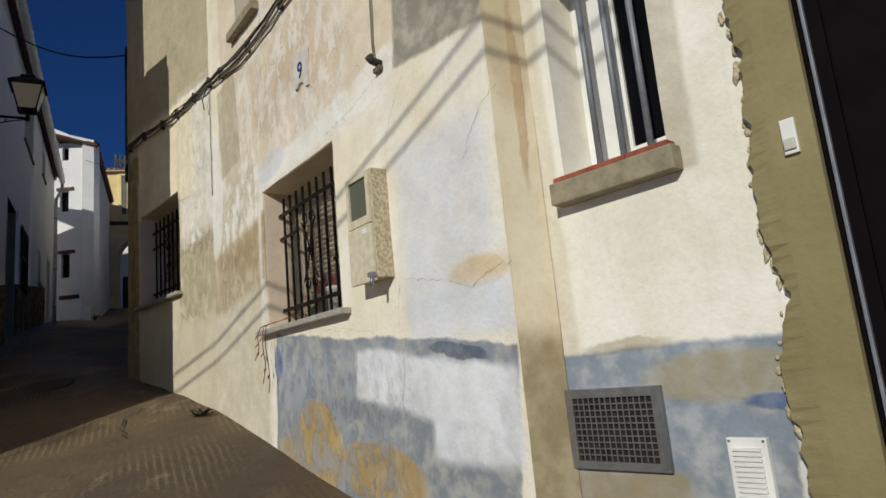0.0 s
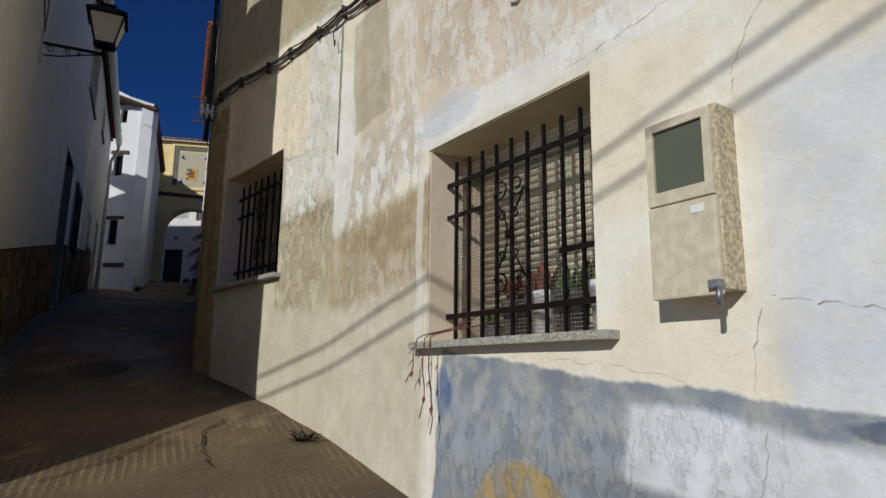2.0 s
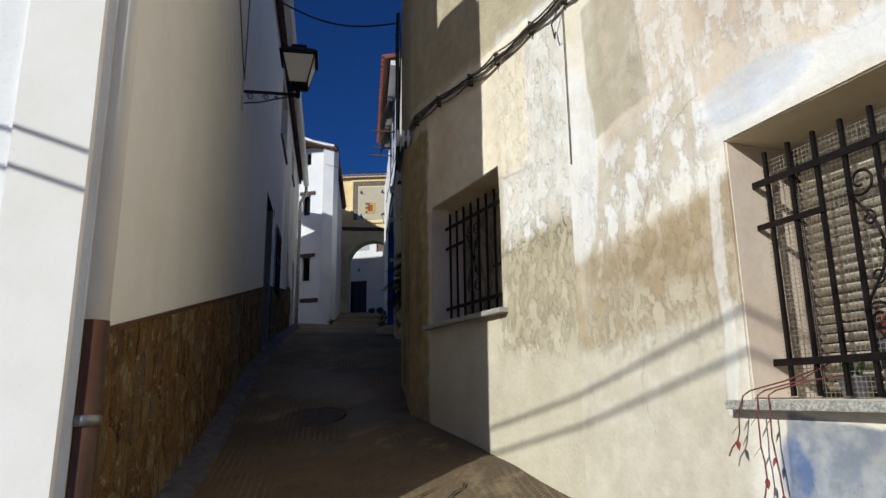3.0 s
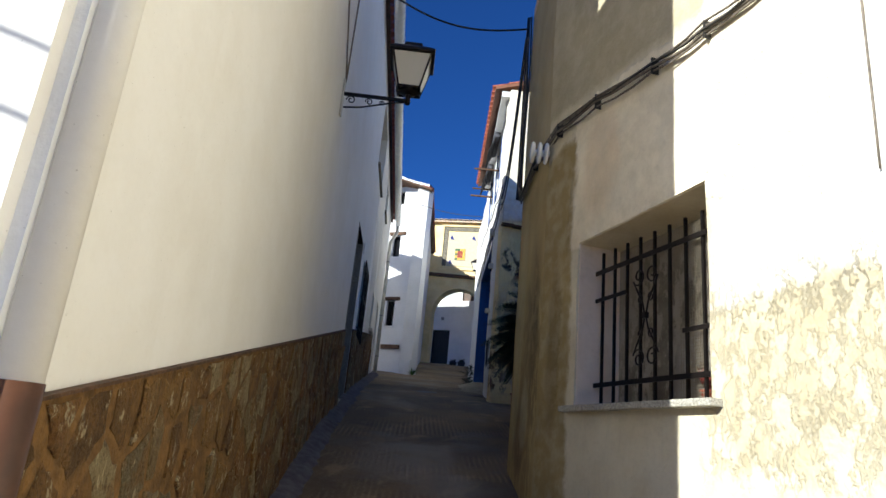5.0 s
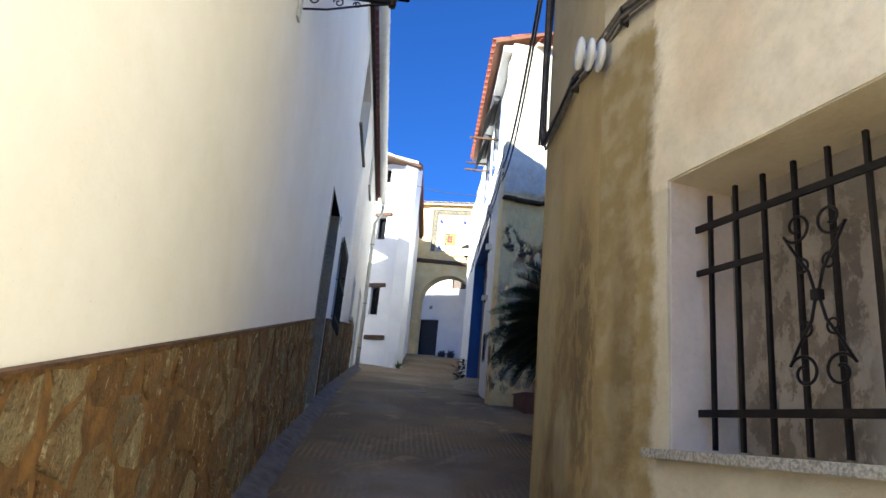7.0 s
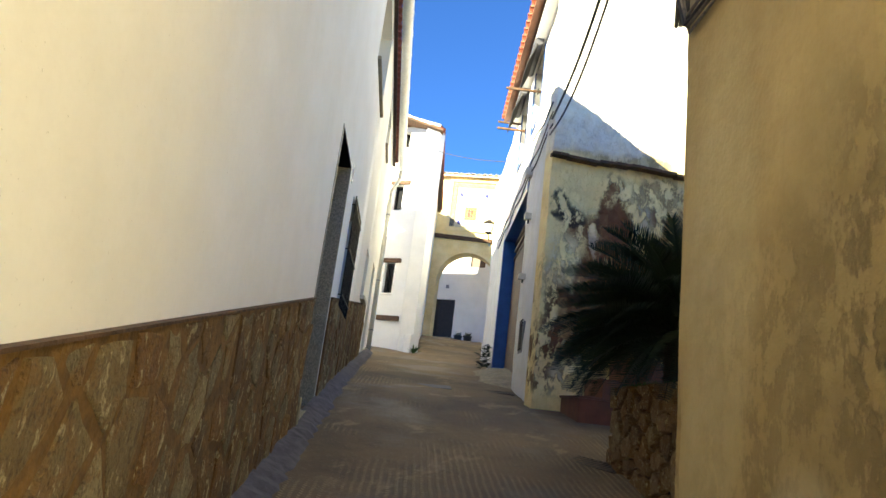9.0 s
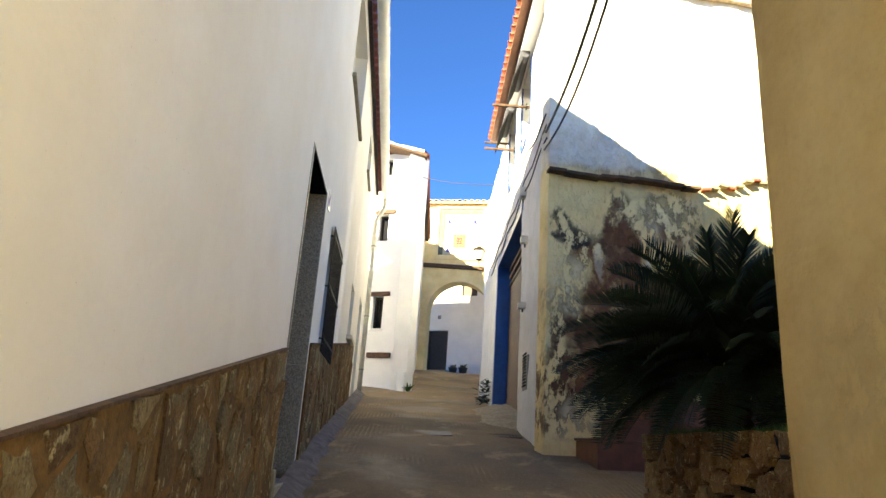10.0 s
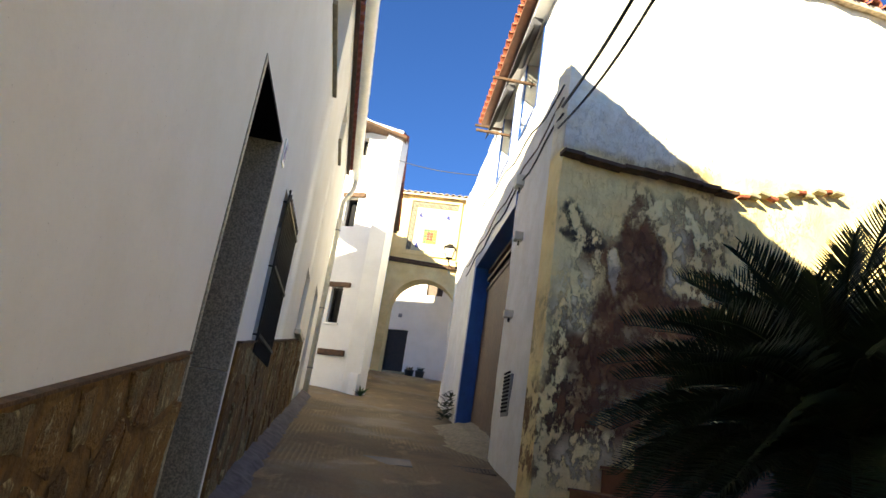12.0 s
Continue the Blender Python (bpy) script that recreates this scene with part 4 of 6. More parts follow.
def meter_box():
    b = thing("meter_box", "weathered grey electric meter box with a glass window and lower door", "meter box", FA @ Matrix.Translation((0.165, 0, 0)) @ Matrix.Diagonal((0.9, 1, 1, 1)))
    part("body", box(bmesh.new(), 1.02, 1.36, 0.0, 0.115, 2.12, 2.80, 0.006), ROUGHCAST, b, "rough cement casing")
    bm = bmesh.new()
    for u0, u1, z0, z1 in ((1.04, 1.075, 2.46, 2.79), (1.315, 1.35, 2.46, 2.79), (1.075, 1.315, 2.755, 2.79), (1.075, 1.315, 2.46, 2.51)):
        box(bm, u0, u1, 0.115, 0.135, z0, z1, 0.004)
    part("window_frame", bm, METER, b)
    part("pane", box(bmesh.new(), 1.075, 1.315, 0.116, 0.121, 2.51, 2.755), glass_like("green_grey_pane", (96, 98, 84), 0.2), b, "dull green glass pane")
    part("lower_door", box(bmesh.new(), 1.03, 1.345, 0.115, 0.142, 2.10, 2.452, 0.008), METER, b)
    part("label_plate", box(bmesh.new(), 1.08, 1.14, 0.142, 0.144, 2.40, 2.43), PVC, b)
    part("latch", box(bmesh.new(), 1.02, 1.07, 0.13, 0.165, 2.12, 2.15, 0.006), GREY_PAINT, b)
    part("padlock", tube(bmesh.new(), [(1.03, 0.155, 2.125), (1.03, 0.155, 2.06)], 0.012, 8), GALV, b)


meter_box()


def number_plate():
    n = thing("house_number", "white ceramic house number plate reading 9, chipped below", "sign", FA)
    bm = prism(bmesh.new(), [(2.07, 4.11), (2.33, 4.13), (2.335, 3.86), (2.28, 3.84), (2.22, 3.87), (2.16, 3.85), (2.12, 3.80), (2.07, 3.79)], 0.0, 0.022)
    part("plate", bm, simple("old_ceramic", (214, 208, 198), 0.4, 0.0, 0.15), n)
    cu = bpy.data.curves.new("numeral", "FONT")
    cu.body, cu.size, cu.align_x, cu.extrude = "9", 0.19, "CENTER", 0.002
    ob = new("numeral", cu)
    cu.materials.append(INK_BLUE)
    ob.parent = n
    ob.matrix_basis = Matrix.Translation((2.195, 0.026, 3.90)) @ Matrix.Rotation(math.pi, 4, "Z") @ Matrix.Rotation(math.pi / 2, 4, "X")
    tagged(ob, "blue painted numeral")


number_plate()


def wire_outlet():
    w = thing("wire_outlet", "short black conduit stub with a wire hanging from above", "conduit", FA)
    part("conduit", tube(bmesh.new(), [(1.05, 0.0, 3.49), (1.05, 0.06, 3.50), (1.04, 0.09, 3.52)], [0.026, 0.026, 0.028], 12), CABLE, w)
    part("wire", tube(bmesh.new(), [(1.09 + 0.008 * math.sin(k * 1.7), 0.02, 3.50 + k * 0.16) for k in range(14)], 0.006, 6), CABLE_GREY, w)
    part("clamp", box(bmesh.new(), 1.02, 1.10, 0.0, 0.03, 3.44, 3.47, 0.004), CABLE_GREY, w)


wire_outlet()


def cable_bundle():
    """Four or five slack cables clipped to the house front, round both bends."""
    b = thing("cable_bundle", "slack bundle of old grey cables clipped along the house front", "cable")
    rng = random.Random(3)

    def at(f, u, z, y):
        return f @ Vector((u, y, z))
    route = [(FA, 0.2, 4.9), (FA, 1.4, 4.78), (FA, 2.5, 4.71), (FA, 3.3, 4.70), (FA, 4.1, 4.79), (FA, 4.5, 4.86), (FB, 0.35, 4.86), (FB, 0.9, 4.87), (FB, 1.4, 4.91), (FB, 2.1, 5.0), (FB, 2.7, 5.03), (FC, 0.6, 5.08), (FC, 1.66, 5.13)]
    for k in range(5):
        pts = []
        for i, (f, u, z) in enumerate(route):
            y = 0.03 + 0.012 * (k % 3)
            pts.append(at(f, u, z + 0.022 * (k - 2) + rng.uniform(-0.022, 0.022), y + rng.uniform(0, 0.012)))
        smooth = []
        for p, q in zip(pts, pts[1:]):
            for t in (0, 0.33, 0.66):
                c = p.lerp(q, t)
                c.z -= 0.02 * math.sin(math.pi * t) * rng.uniform(0.2, 1.6)
                smooth.append(c)
        smooth.append(pts[-1])
        if k < 3:
            smooth += [at(FC, 1.70, 5.3 + 0.5 * j, 0.05 + 0.015 * k) for j in range(5)]
        part("cable", tube(bmesh.new(), smooth, 0.011 if k in (1, 3) else 0.008, 6), CABLE_GREY if k != 2 else CABLE, b)
    for f, u, z in route[1:-1]:
        part("clip", box(bmesh.new(), -0.006, 0.006, 0, 0.055, -0.06, 0.06, 0.003), CABLE, b, "", f @ Matrix.Translation((u, 0.0, z)))
    part("loose_end", tube(bmesh.new(), [at(FA, 4.55, 4.82, 0.04), at(FA, 4.62, 4.7, 0.07), at(FA, 4.6, 4.58, 0.06), at(FA, 4.55, 4.6, 0.08)], 0.006, 6), CABLE, b)
    for k in range(3):
        part("riser", tube(bmesh.new(), [at(FC, 1.69 + 0.012 * k, 5.14 + 0.35 * j, 0.03 + 0.02 * k + 0.01 * math.sin(j + k)) for j in range(8)], 0.012, 6), CABLE, b)
    part("thin_wire", tube(bmesh.new(), [at(FA, 4.55, z, 0.015) for z in (4.8, 4.3, 3.9, 3.6)], 0.005, 5), CABLE_GREY, b)


cable_bundle()


def insulator():
    i = thing("insulator", "white ribbed porcelain insulator below the cables", "insulator", FC @ Matrix.Translation((-0.04, 0.0, 4.90)) @ Matrix.Rotation(-math.pi / 2, 4, "X"))
    part("stem", lathe(bmesh.new(), [(0.03, 0.0), (0.03, 0.17)], 12), PORCELAIN, i)
    for h in (0.03, 0.09, 0.15):
        part("disc", lathe(bmesh.new(), [(0.03, h - 0.018), (0.088, h - 0.014), (0.098, h), (0.09, h + 0.012), (0.03, h + 0.022)], 20), PORCELAIN, i)


insulator()


def upper_window():
    u0, u1, za, zb = WIN0
    w = window_body("window_4", "small upper window with a stone sill", FA, WIN0, -0.2)
    part("window_sill", box(bmesh.new(), u0 - 0.06, u1 + 0.1, -0.2, 0.07, za - 0.09, za - 0.002, 0.01), CEMENT, w)


upper_window()


def barred_window():
    u0, u1, za, zb = WIN3
    w = thing("window_3", "white window half open behind three round grey bars", "window", FQ, "", "structure")
    bm = bmesh.new()
    for a, b, c, d in ((u0, u0 + 0.05, za, zb), (u1 - 0.05, u1, za, zb), (u0 + 0.05, u1 - 0.05, za, za + 0.05), (u0 + 0.05, u1 - 0.05, zb - 0.05, zb)):
        box(bm, a, b, 0.25, 0.30, c, d, 0.005)
    part("window_frame", bm, PVC, w)
    bm = bmesh.new()
    for a, b, c, d in ((u0 + 0.20, u0 + 0.26, za + 0.06, zb - 0.06), (u1 - 0.11, u1 - 0.055, za + 0.06, zb - 0.06), (u0 + 0.26, u1 - 0.11, za + 0.06, za + 0.12), (u0 + 0.26, u1 - 0.11, zb - 0.12, zb - 0.06)):
        box(bm, a, b, 0.235, 0.275, c, d, 0.006)
    part("casement", bm, PVC, w)
    part("pane", box(bmesh.new(), u0 + 0.26, u1 - 0.11, 0.252, 0.258, za + 0.12, zb - 0.12), GLASS, w)
    part("board", box(bmesh.new(), u0 + 0.05, u0 + 0.20, 0.245, 0.27, za + 0.05, zb - 0.05, 0.004), PVC, w)
    for u in (u0 + 0.17, u0 + 0.30, u0 + 0.44):
        part("bar", tube(bmesh.new(), [(u, 0.07, za - 0.02), (u, 0.07, zb + 0.02)], 0.016, 12), GREY_PAINT, w, "round grey painted bar")
    part("window_sill", box(bmesh.new(), u0 - 0.03, u1 + 0.055, 0.25, -0.085, za - 0.135, za - 0.03, 0.008), CEMENT, w, "rough grey cement sill")
    for k in range(3):
        a = u0 - 0.01 + k * 0.2
        part("sill_tile", box(bmesh.new(), a, a + 0.197, 0.24, -0.075, za - 0.028, za - 0.006, 0.004), TERRACOTTA, w, "red clay sill tile")


barred_window()


def vent_grille():
    v = thing("vent_grille", "square-meshed galvanised vent grille in the blue wall foot", "vent", FQ)
    u0, u1, za, zb = 0.005, 0.50, 1.04, 1.39
    bm = bmesh.new()
    for a, b, c, d in ((u0, u0 + 0.04, za, zb), (u1 - 0.045, u1, za, zb), (u0 + 0.04, u1 - 0.045, za, za + 0.035), (u0 + 0.04, u1 - 0.045, zb - 0.04, zb)):
        box(bm, a, b, -0.026, 0.0, c, d, 0.002)
    part("frame", bm, GALV, v)
    # thin dark plate on the closed wall, coloured as the shade inside a duct
    part("backing", box(bmesh.new(), u0 + 0.04, u1 - 0.045, -0.010, -0.004, za + 0.035, zb - 0.04), simple("duct_shade", (38, 34, 28), 0.9, 0.0, 0.8, 25), v)
    for k in range(1, 14):
        u = u0 + 0.04 + k * 0.0293
        part("vertical_wire", box(bmesh.new(), u - 0.0026, u + 0.0026, -0.022, -0.017, za + 0.035, zb - 0.04), GALV, v)
    for k in range(1, 10):
        z = za + 0.035 + k * 0.0275
        part("cross_wire", box(bmesh.new(), u0 + 0.04, u1 - 0.045, -0.024, -0.019, z - 0.0026, z + 0.0026), GALV, v)
    p = thing("louvre_vent", "white plastic louvred vent in the blue wall foot", "vent", FQ)
    part("plate", box(bmesh.new(), 0.75, 0.90, -0.03, 0.0, 0.89, 1.185, 0.006), PVC, p)
    for k in range(13):
        part("slat", box(bmesh.new(), 0.772, 0.878, -0.042, -0.03, 0.915 + k * 0.0185, 0.926 + k * 0.0185, 0.002), PVC, p)
    for u in (0.761, 0.889):
        part("screw", tube(bmesh.new(), [(u, -0.03, 1.172), (u, -0.034, 1.172)], 0.005, 8), GREY_PAINT, p)


vent_grille()


def olive_strip():
    """Thick cement render of the next house, with a ragged edge over the limewash."""
    rng = random.Random(8)

    def rim(z):
        return 1.05 + 0.10 * noise.noise(Vector((z * 1.3, 3.1, 0))) + 0.045 * noise.noise(Vector((z * 5.0, 0.4, 2))) + 0.03 * noise.noise(Vector((z * 17.0, 0, 5)))
    edge = [(rim(z) + rng.uniform(-0.004, 0.004), z) for z in np.arange(-0.6, 4.2, 0.022)]
    bm = bmesh.new()
    n = len(edge)
    f = [[bm.verts.new((u, -0.045 + rng.uniform(-0.006, 0.006), z)), bm.verts.new((1.12, -0.055, z)), bm.verts.new((1.27, -0.055, z)), bm.verts.new((1.27, 0.0, z)), bm.verts.new((u + 0.012, 0.0, z))] for u, z in edge]
    for a, b in zip(f, f[1:]):
        for k in range(4):
            bm.faces.new((a[k], a[k + 1], b[k + 1], b[k]))
        bm.faces.new((a[4], a[0], b[0], b[4]))
    ob = part("wall_olive_render", bm, MAT_OLIVE, None, "", FQ)
    tagged(ob, "thick olive cement render with a broken edge", "wall", "", "structure")
    bm = bmesh.new()
    for k in range(130):
        z = rng.uniform(0.2, 3.6)
        u = rim(z) + rng.uniform(-0.035, 0.012)
        r = rng.uniform(0.005, 0.017)
        bmesh.ops.create_icosphere(bm, subdivisions=1, radius=r, matrix=Matrix.Translation((u, -0.01, z)) @ Matrix.Rotation(rng.uniform(-0.6, 0.6), 4, "Y") @ Matrix.Diagonal((1, 0.6, rng.uniform(1.0, 2.6), 1)))
    tagged(part("broken_plaster", bm, ROUGHCAST, None, "", FQ), "crumbled plaster along the broken edge", "plaster", "", "stuff")
    s = thing("light_switch", "small white plastic bell push on the olive render", "switch", FQ)
    part("plate", box(bmesh.new(), 1.165, 1.215, -0.072, -0.055, 2.17, 2.30, 0.005), PVC, s)
    part("button", box(bmesh.new(), 1.17, 1.21, -0.082, -0.072, 2.185, 2.225, 0.004), PVC_OLD, s)
    d = thing("door_1", "near-black metal house door with a steel edge strip", "door", FQ, "", "structure")
    part("door_leaf", box(bmesh.new(), 1.273, 2.395, -0.03, 0.03, -0.8, 3.69, 0.006), DARK_DOOR, d)
    for k in range(4):
        part("board", box(bmesh.new(), 1.36 + k * 0.25, 1.58 + k * 0.25, -0.045, -0.03, -0.7, 3.6, 0.01), DARK_DOOR, d)
    part("edge_strip", box(bmesh.new(), 1.297, 1.309, -0.05, -0.03, -0.7, 3.66, 0.003), GREY_PAINT, d, "grey steel strip")


olive_strip()


def cracks():
    """Fine cracks that run down and across the front."""
    rng = random.Random(12)
    lines = [
        [(1.05, 3.45), (1.16, 3.42), (1.45, 3.36), (1.7, 3.33), (2.0, 3.30)],
        [(1.18, 3.45), (1.35, 3.62), (1.42, 3.85), (1.5, 4.1)],
        [(0.84, 3.30), (1.0, 3.12), (1.08, 2.95), (1.07, 2.82)],
        [(1.0, 2.10), (0.85, 2.06), (0.6, 2.02), (0.35, 1.94), (0.15, 2.02), (0.0, 2.01)],
        [(1.04, 2.05), (1.08, 1.85), (1.05, 1.6), (1.1, 1.35), (1.06, 1.1)],
        [(0.0, 2.9), (0.12, 2.85), (0.25, 2.72), (0.32, 2.6)],
        [(3.3, 3.55), (3.6, 3.45), (3.75, 3.2), (3.85, 2.95)],
        [(3.95, 2.6), (3.9, 2.3), (3.95, 2.05), (3.85, 1.8)],
        [(2.1, 1.9), (1.7, 1.87), (1.3, 1.8)],
    ]
    wall_ob = bpy.data.objects["wall_front"]
    for line in lines:
        bm, pts = bmesh.new(), []
        for p, q in zip(line, line[1:]):
            for t in np.linspace(0, 1, 9)[:-1]:
                pts.append((p[0] + (q[0] - p[0]) * t + rng.uniform(-0.01, 0.01), p[1] + (q[1] - p[1]) * t + rng.uniform(-0.01, 0.01)))
        prev = None
        for k, (u, z) in enumerate(pts):
            w = 0.0008 * rng.uniform(0.3, 1.2)
            v = FA @ Vector((u, 0, z))
            y = 0.012 * (noise.noise(v * 1.3) + 0.5 * noise.noise(v * 4.03)) + 0.003
            row = [bm.verts.new((u - w, y, z - w)), bm.verts.new((u + w, y, z + w))]
            if prev:
                bm.faces.new((prev[0], prev[1], row[1], row[0]))
            prev = row
        part("crack", bm, simple("crack_shadow", (120, 102, 80), 1.0), wall_ob)


cracks()


def foot_weed():
    w = thing("weed", "small dry weed growing at the wall foot", "weed", Matrix.Translation((-2.45, 6.2, ground_z(-2.45, 6.2))))
    rng = random.Random(2)
    for k in range(26):
        bm = bmesh.new()
        a = rng.uniform(0, 6.28)
        leaf(bm, (rng.uniform(-0.08, 0.05), rng.uniform(-0.05, 0.05), 0.0), (0.13 * math.cos(a), 0.13 * math.sin(a), rng.uniform(0.03, 0.11)), 0.02, 0.03)
        part("leaf", bm, SOIL if k % 2 else LEAF_DARK, w)


foot_weed()


def overhead_cables():
    """Two cables over the lane behind the start, and one across it further on."""
    for k in range(2):
        c = thing("overhead_cable", "black cable slung above the lane", "cable", None, "overhead cables")
        p, q = Vector((1.2, -6.7, 7.3 + 0.18 * k)), Vector((-7.0, 3.2, 3.9 + 0.2 * k))
        part("cable", tube(bmesh.new(), [p.lerp(q, t / 16) - Vector((0, 0, 0.15 * math.sin(math.pi * t / 16))) for t in range(17)], 0.014, 6), CABLE, c)
    c = thing("overhead_cable", "black cable slung across the lane between the houses", "cable", None, "overhead cables")
    p, q = along(L0, L1) @ Vector((3.9, -0.04, 7.57)), FC @ Vector((1.74, 0.05, 7.45))
    part("cable", tube(bmesh.new(), [p.lerp(q, t / 16) - Vector((0, 0, 0.28 * math.sin(math.pi * t / 16))) for t in range(17)], 0.012, 6), CABLE, c)


overhead_cables()

# ---- left house: stone foot, doors, windows, lamp ----
FL = along(L0, L1)
WALL_L = bpy.data.objects["wall_left"]


def foot_top(u):
    return 2.545 + 0.190 * u if u < 8.2 else 4.15 + 0.1444 * (u - 8.53)


def foot_ground(u, y=-0.06):
    p = FL @ Vector((u, y, 0))
    return ground_z(p.x, p.y)


def clip_cell(poly, n, c):
    """Keep the part of a polygon where n . p <= c."""
    out = []
    for k in range(len(poly)):
        a, b = poly[k], poly[(k + 1) % len(poly)]
        da, db = n[0] * a[0] + n[1] * a[1] - c, n[0] * b[0] + n[1] * b[1] - c
        if da <= 0:
            out.append(a)
        if (da < 0 < db) or (db < 0 < da):
            t = da / (da - db)
            out.append((a[0] + (b[0] - a[0]) * t, a[1] + (b[1] - a[1]) * t))
    return out


def cells(outline, seeds, tall):
    """Voronoi cells of the seeds inside an outline, drawn out upwards."""
    made = []
    for i, s in enumerate(seeds):
        poly = list(outline)
        for j, o in enumerate(seeds):
            if i == j or abs(o[0] - s[0]) > 1.2 or abs(o[1] - s[1]) > 1.2:
                continue
            n = ((o[0] - s[0]), (o[1] - s[1]) / tall ** 2)
            c = n[0] * (o[0] + s[0]) / 2 + n[1] * (o[1] + s[1]) / 2
            poly = clip_cell(poly, n, c)
            if len(poly) < 3:
                break
        if len(poly) >= 3:
            made.append(poly)
    return made


def stone_piece(poly, y, out, joint, proud, rng):
    """One flat stone: a bevelled, slightly tilted slab on a wall whose front lies at y."""
    cx, cz = sum(p[0] for p in poly) / len(poly), sum(p[1] for p in poly) / len(poly)
    size = max(0.03, min(max(p[0] for p in poly) - min(p[0] for p in poly), max(p[1] for p in poly) - min(p[1] for p in poly)))
    s0, s1 = 1 - 2 * joint / size, 1 - 4.5 * joint / size
    if s1 < 0.15:
        return None
    tu, tz = rng.uniform(-0.06, 0.06), rng.uniform(-0.05, 0.05)
    rim = []
    for k in range(len(poly)):
        a, b = poly[k], poly[(k + 1) % len(poly)]
        for t in ((0, 0.33, 0.66) if len(poly) < 6 else (0, 0.5)):
            j = 0.02 * size if t == 0 else 0.075 * size
            rim.append((a[0] + (b[0] - a[0]) * t - abs(rng.gauss(0, j)) * (a[0] + b[0] - 2 * cx) / size, a[1] + (b[1] - a[1]) * t - abs(rng.gauss(0, j)) * (a[1] + b[1] - 2 * cz) / size))
    poly = rim
    bm = bmesh.new()
    rings = []
    for s, d in ((s0, 0.0), (s0, proud * 0.55), (s1, proud)):
        rings.append([bm.verts.new((cx + (p[0] - cx) * s + (rng.uniform(-0.5, 0.5) * joint if d else 0), y + out * (d + (tu * (p[0] - cx) + tz * (p[1] - cz)) * (d > 0)), cz + (p[1] - cz) * s)) for p in poly])
    for a, b in zip(rings, rings[1:]):
        for k in range(len(a)):
            bm.faces.new((a[k], a[(k + 1) % len(a)], b[(k + 1) % len(a)], b[k]))
    bm.faces.new(rings[-1])
    return bm


def stone_foot():
    rng = random.Random(21)
    for ua, ub, du, dz in ((-0.96, 7.37, 0.215, 0.27), (8.80, 15.3, 0.3, 0.36)):
        outline = [(ua, foot_ground(ua) - 0.1), (ub, foot_ground(ub) - 0.1), (ub, foot_top(ub) - 0.015), (ua, foot_top(ua) - 0.015)]
        bm = prism(bmesh.new(), outline, 0.0, -0.022)
        foot = part("stone_foot", bm, MORTAR, None, "", FL)
        tagged(foot, "rust-brown slate cladding set in mortar along the wall foot", "cladding", "", "structure")
        part("trim", prism(bmesh.new(), [(ua, foot_top(ua) - 0.015), (ub, foot_top(ub) - 0.015), (ub, foot_top(ub) - 0.003), (ua, foot_top(ua) - 0.003)], 0.0, -0.038), WOOD_OLD, foot)
        seeds = []
        for i in range(int((ub - ua) / du)):
            u = ua + (i + 0.5) * du
            lo, hi = foot_ground(u), foot_top(u)
            rows = max(2, int((hi - lo) / dz))
            for j in range(rows):
                seeds.append((u + rng.uniform(-0.42, 0.42) * du, lo + (j + 0.5 + 0.35 * (i % 2) + rng.uniform(-0.35, 0.35)) * (hi - lo) / rows))
        for poly in cells(outline, seeds, 1.2):
            bm = stone_piece(poly, -0.020, -1, rng.uniform(0.010, 0.022), rng.uniform(0.003, 0.016), rng)
            if bm:
                part("stone", bm, STONE_CLAD, foot)


stone_foot()


def lane_door():
    u0, u1, za, zb = DOOR_L
    d = thing("door_2", "deep granite-framed house doorway with a dark wooden door", "door", FL, "", "structure")
    for a, b in ((u0 + 0.002, u0 + 0.05), (u1 - 0.04, u1 - 0.002)):
        for z0, z1 in ((za, 3.95), (3.955, zb - 0.004)):
            part("jamb", box(bmesh.new(), a, b, -0.006, 0.33, z0, z1, 0.004), GRANITE, d, "polished grey granite jamb")
    part("lintel", box(bmesh.new(), u0 + 0.06, u1 - 0.03, -0.002, 0.33, zb - 0.03, zb - 0.004, 0.003), DARK_DOOR, d)
    part("threshold", box(bmesh.new(), u0 - 0.1, u1 + 0.02, -0.04, 0.33, za, 2.93, 0.006), GRANITE, d)
    part("door_leaf", box(bmesh.new(), u0 + 0.06, u1 - 0.03, 0.26, 0.31, 2.93, zb - 0.03, 0.004), WOOD_DARK, d)
    for k in range(3):
        for c in range(2):
            a = u0 + 0.13 + c * 0.56
            part("door_panel", box(bmesh.new(), a, a + 0.46, 0.245, 0.262, 3.1 + k * 0.88, 3.86 + k * 0.88, 0.012), WOOD_DARK, d)
    part("door_handle", tube(bmesh.new(), [(u0 + 0.14, 0.24, 4.0), (u0 + 0.14, 0.20, 4.0), (u0 + 0.24, 0.20, 4.0)], 0.011, 8), GALV, d)
    part("edge_strip", box(bmesh.new(), u0 - 0.12, u0 - 0.03, -0.05, 0.0, 2.45, 3.05, 0.006), CEMENT, d)
    n = thing("house_number", "small white enamel number plate with blue marks", "sign", FL)
    part("plate", box(bmesh.new(), 8.83, 8.97, -0.012, 0.0, 5.62, 5.82, 0.004), PORCELAIN, n)
    for k in range(2):
        part("mark", box(bmesh.new(), 8.86 + k * 0.05, 8.885 + k * 0.05, -0.014, -0.012, 5.66, 5.78), INK_BLUE, n)


lane_door()


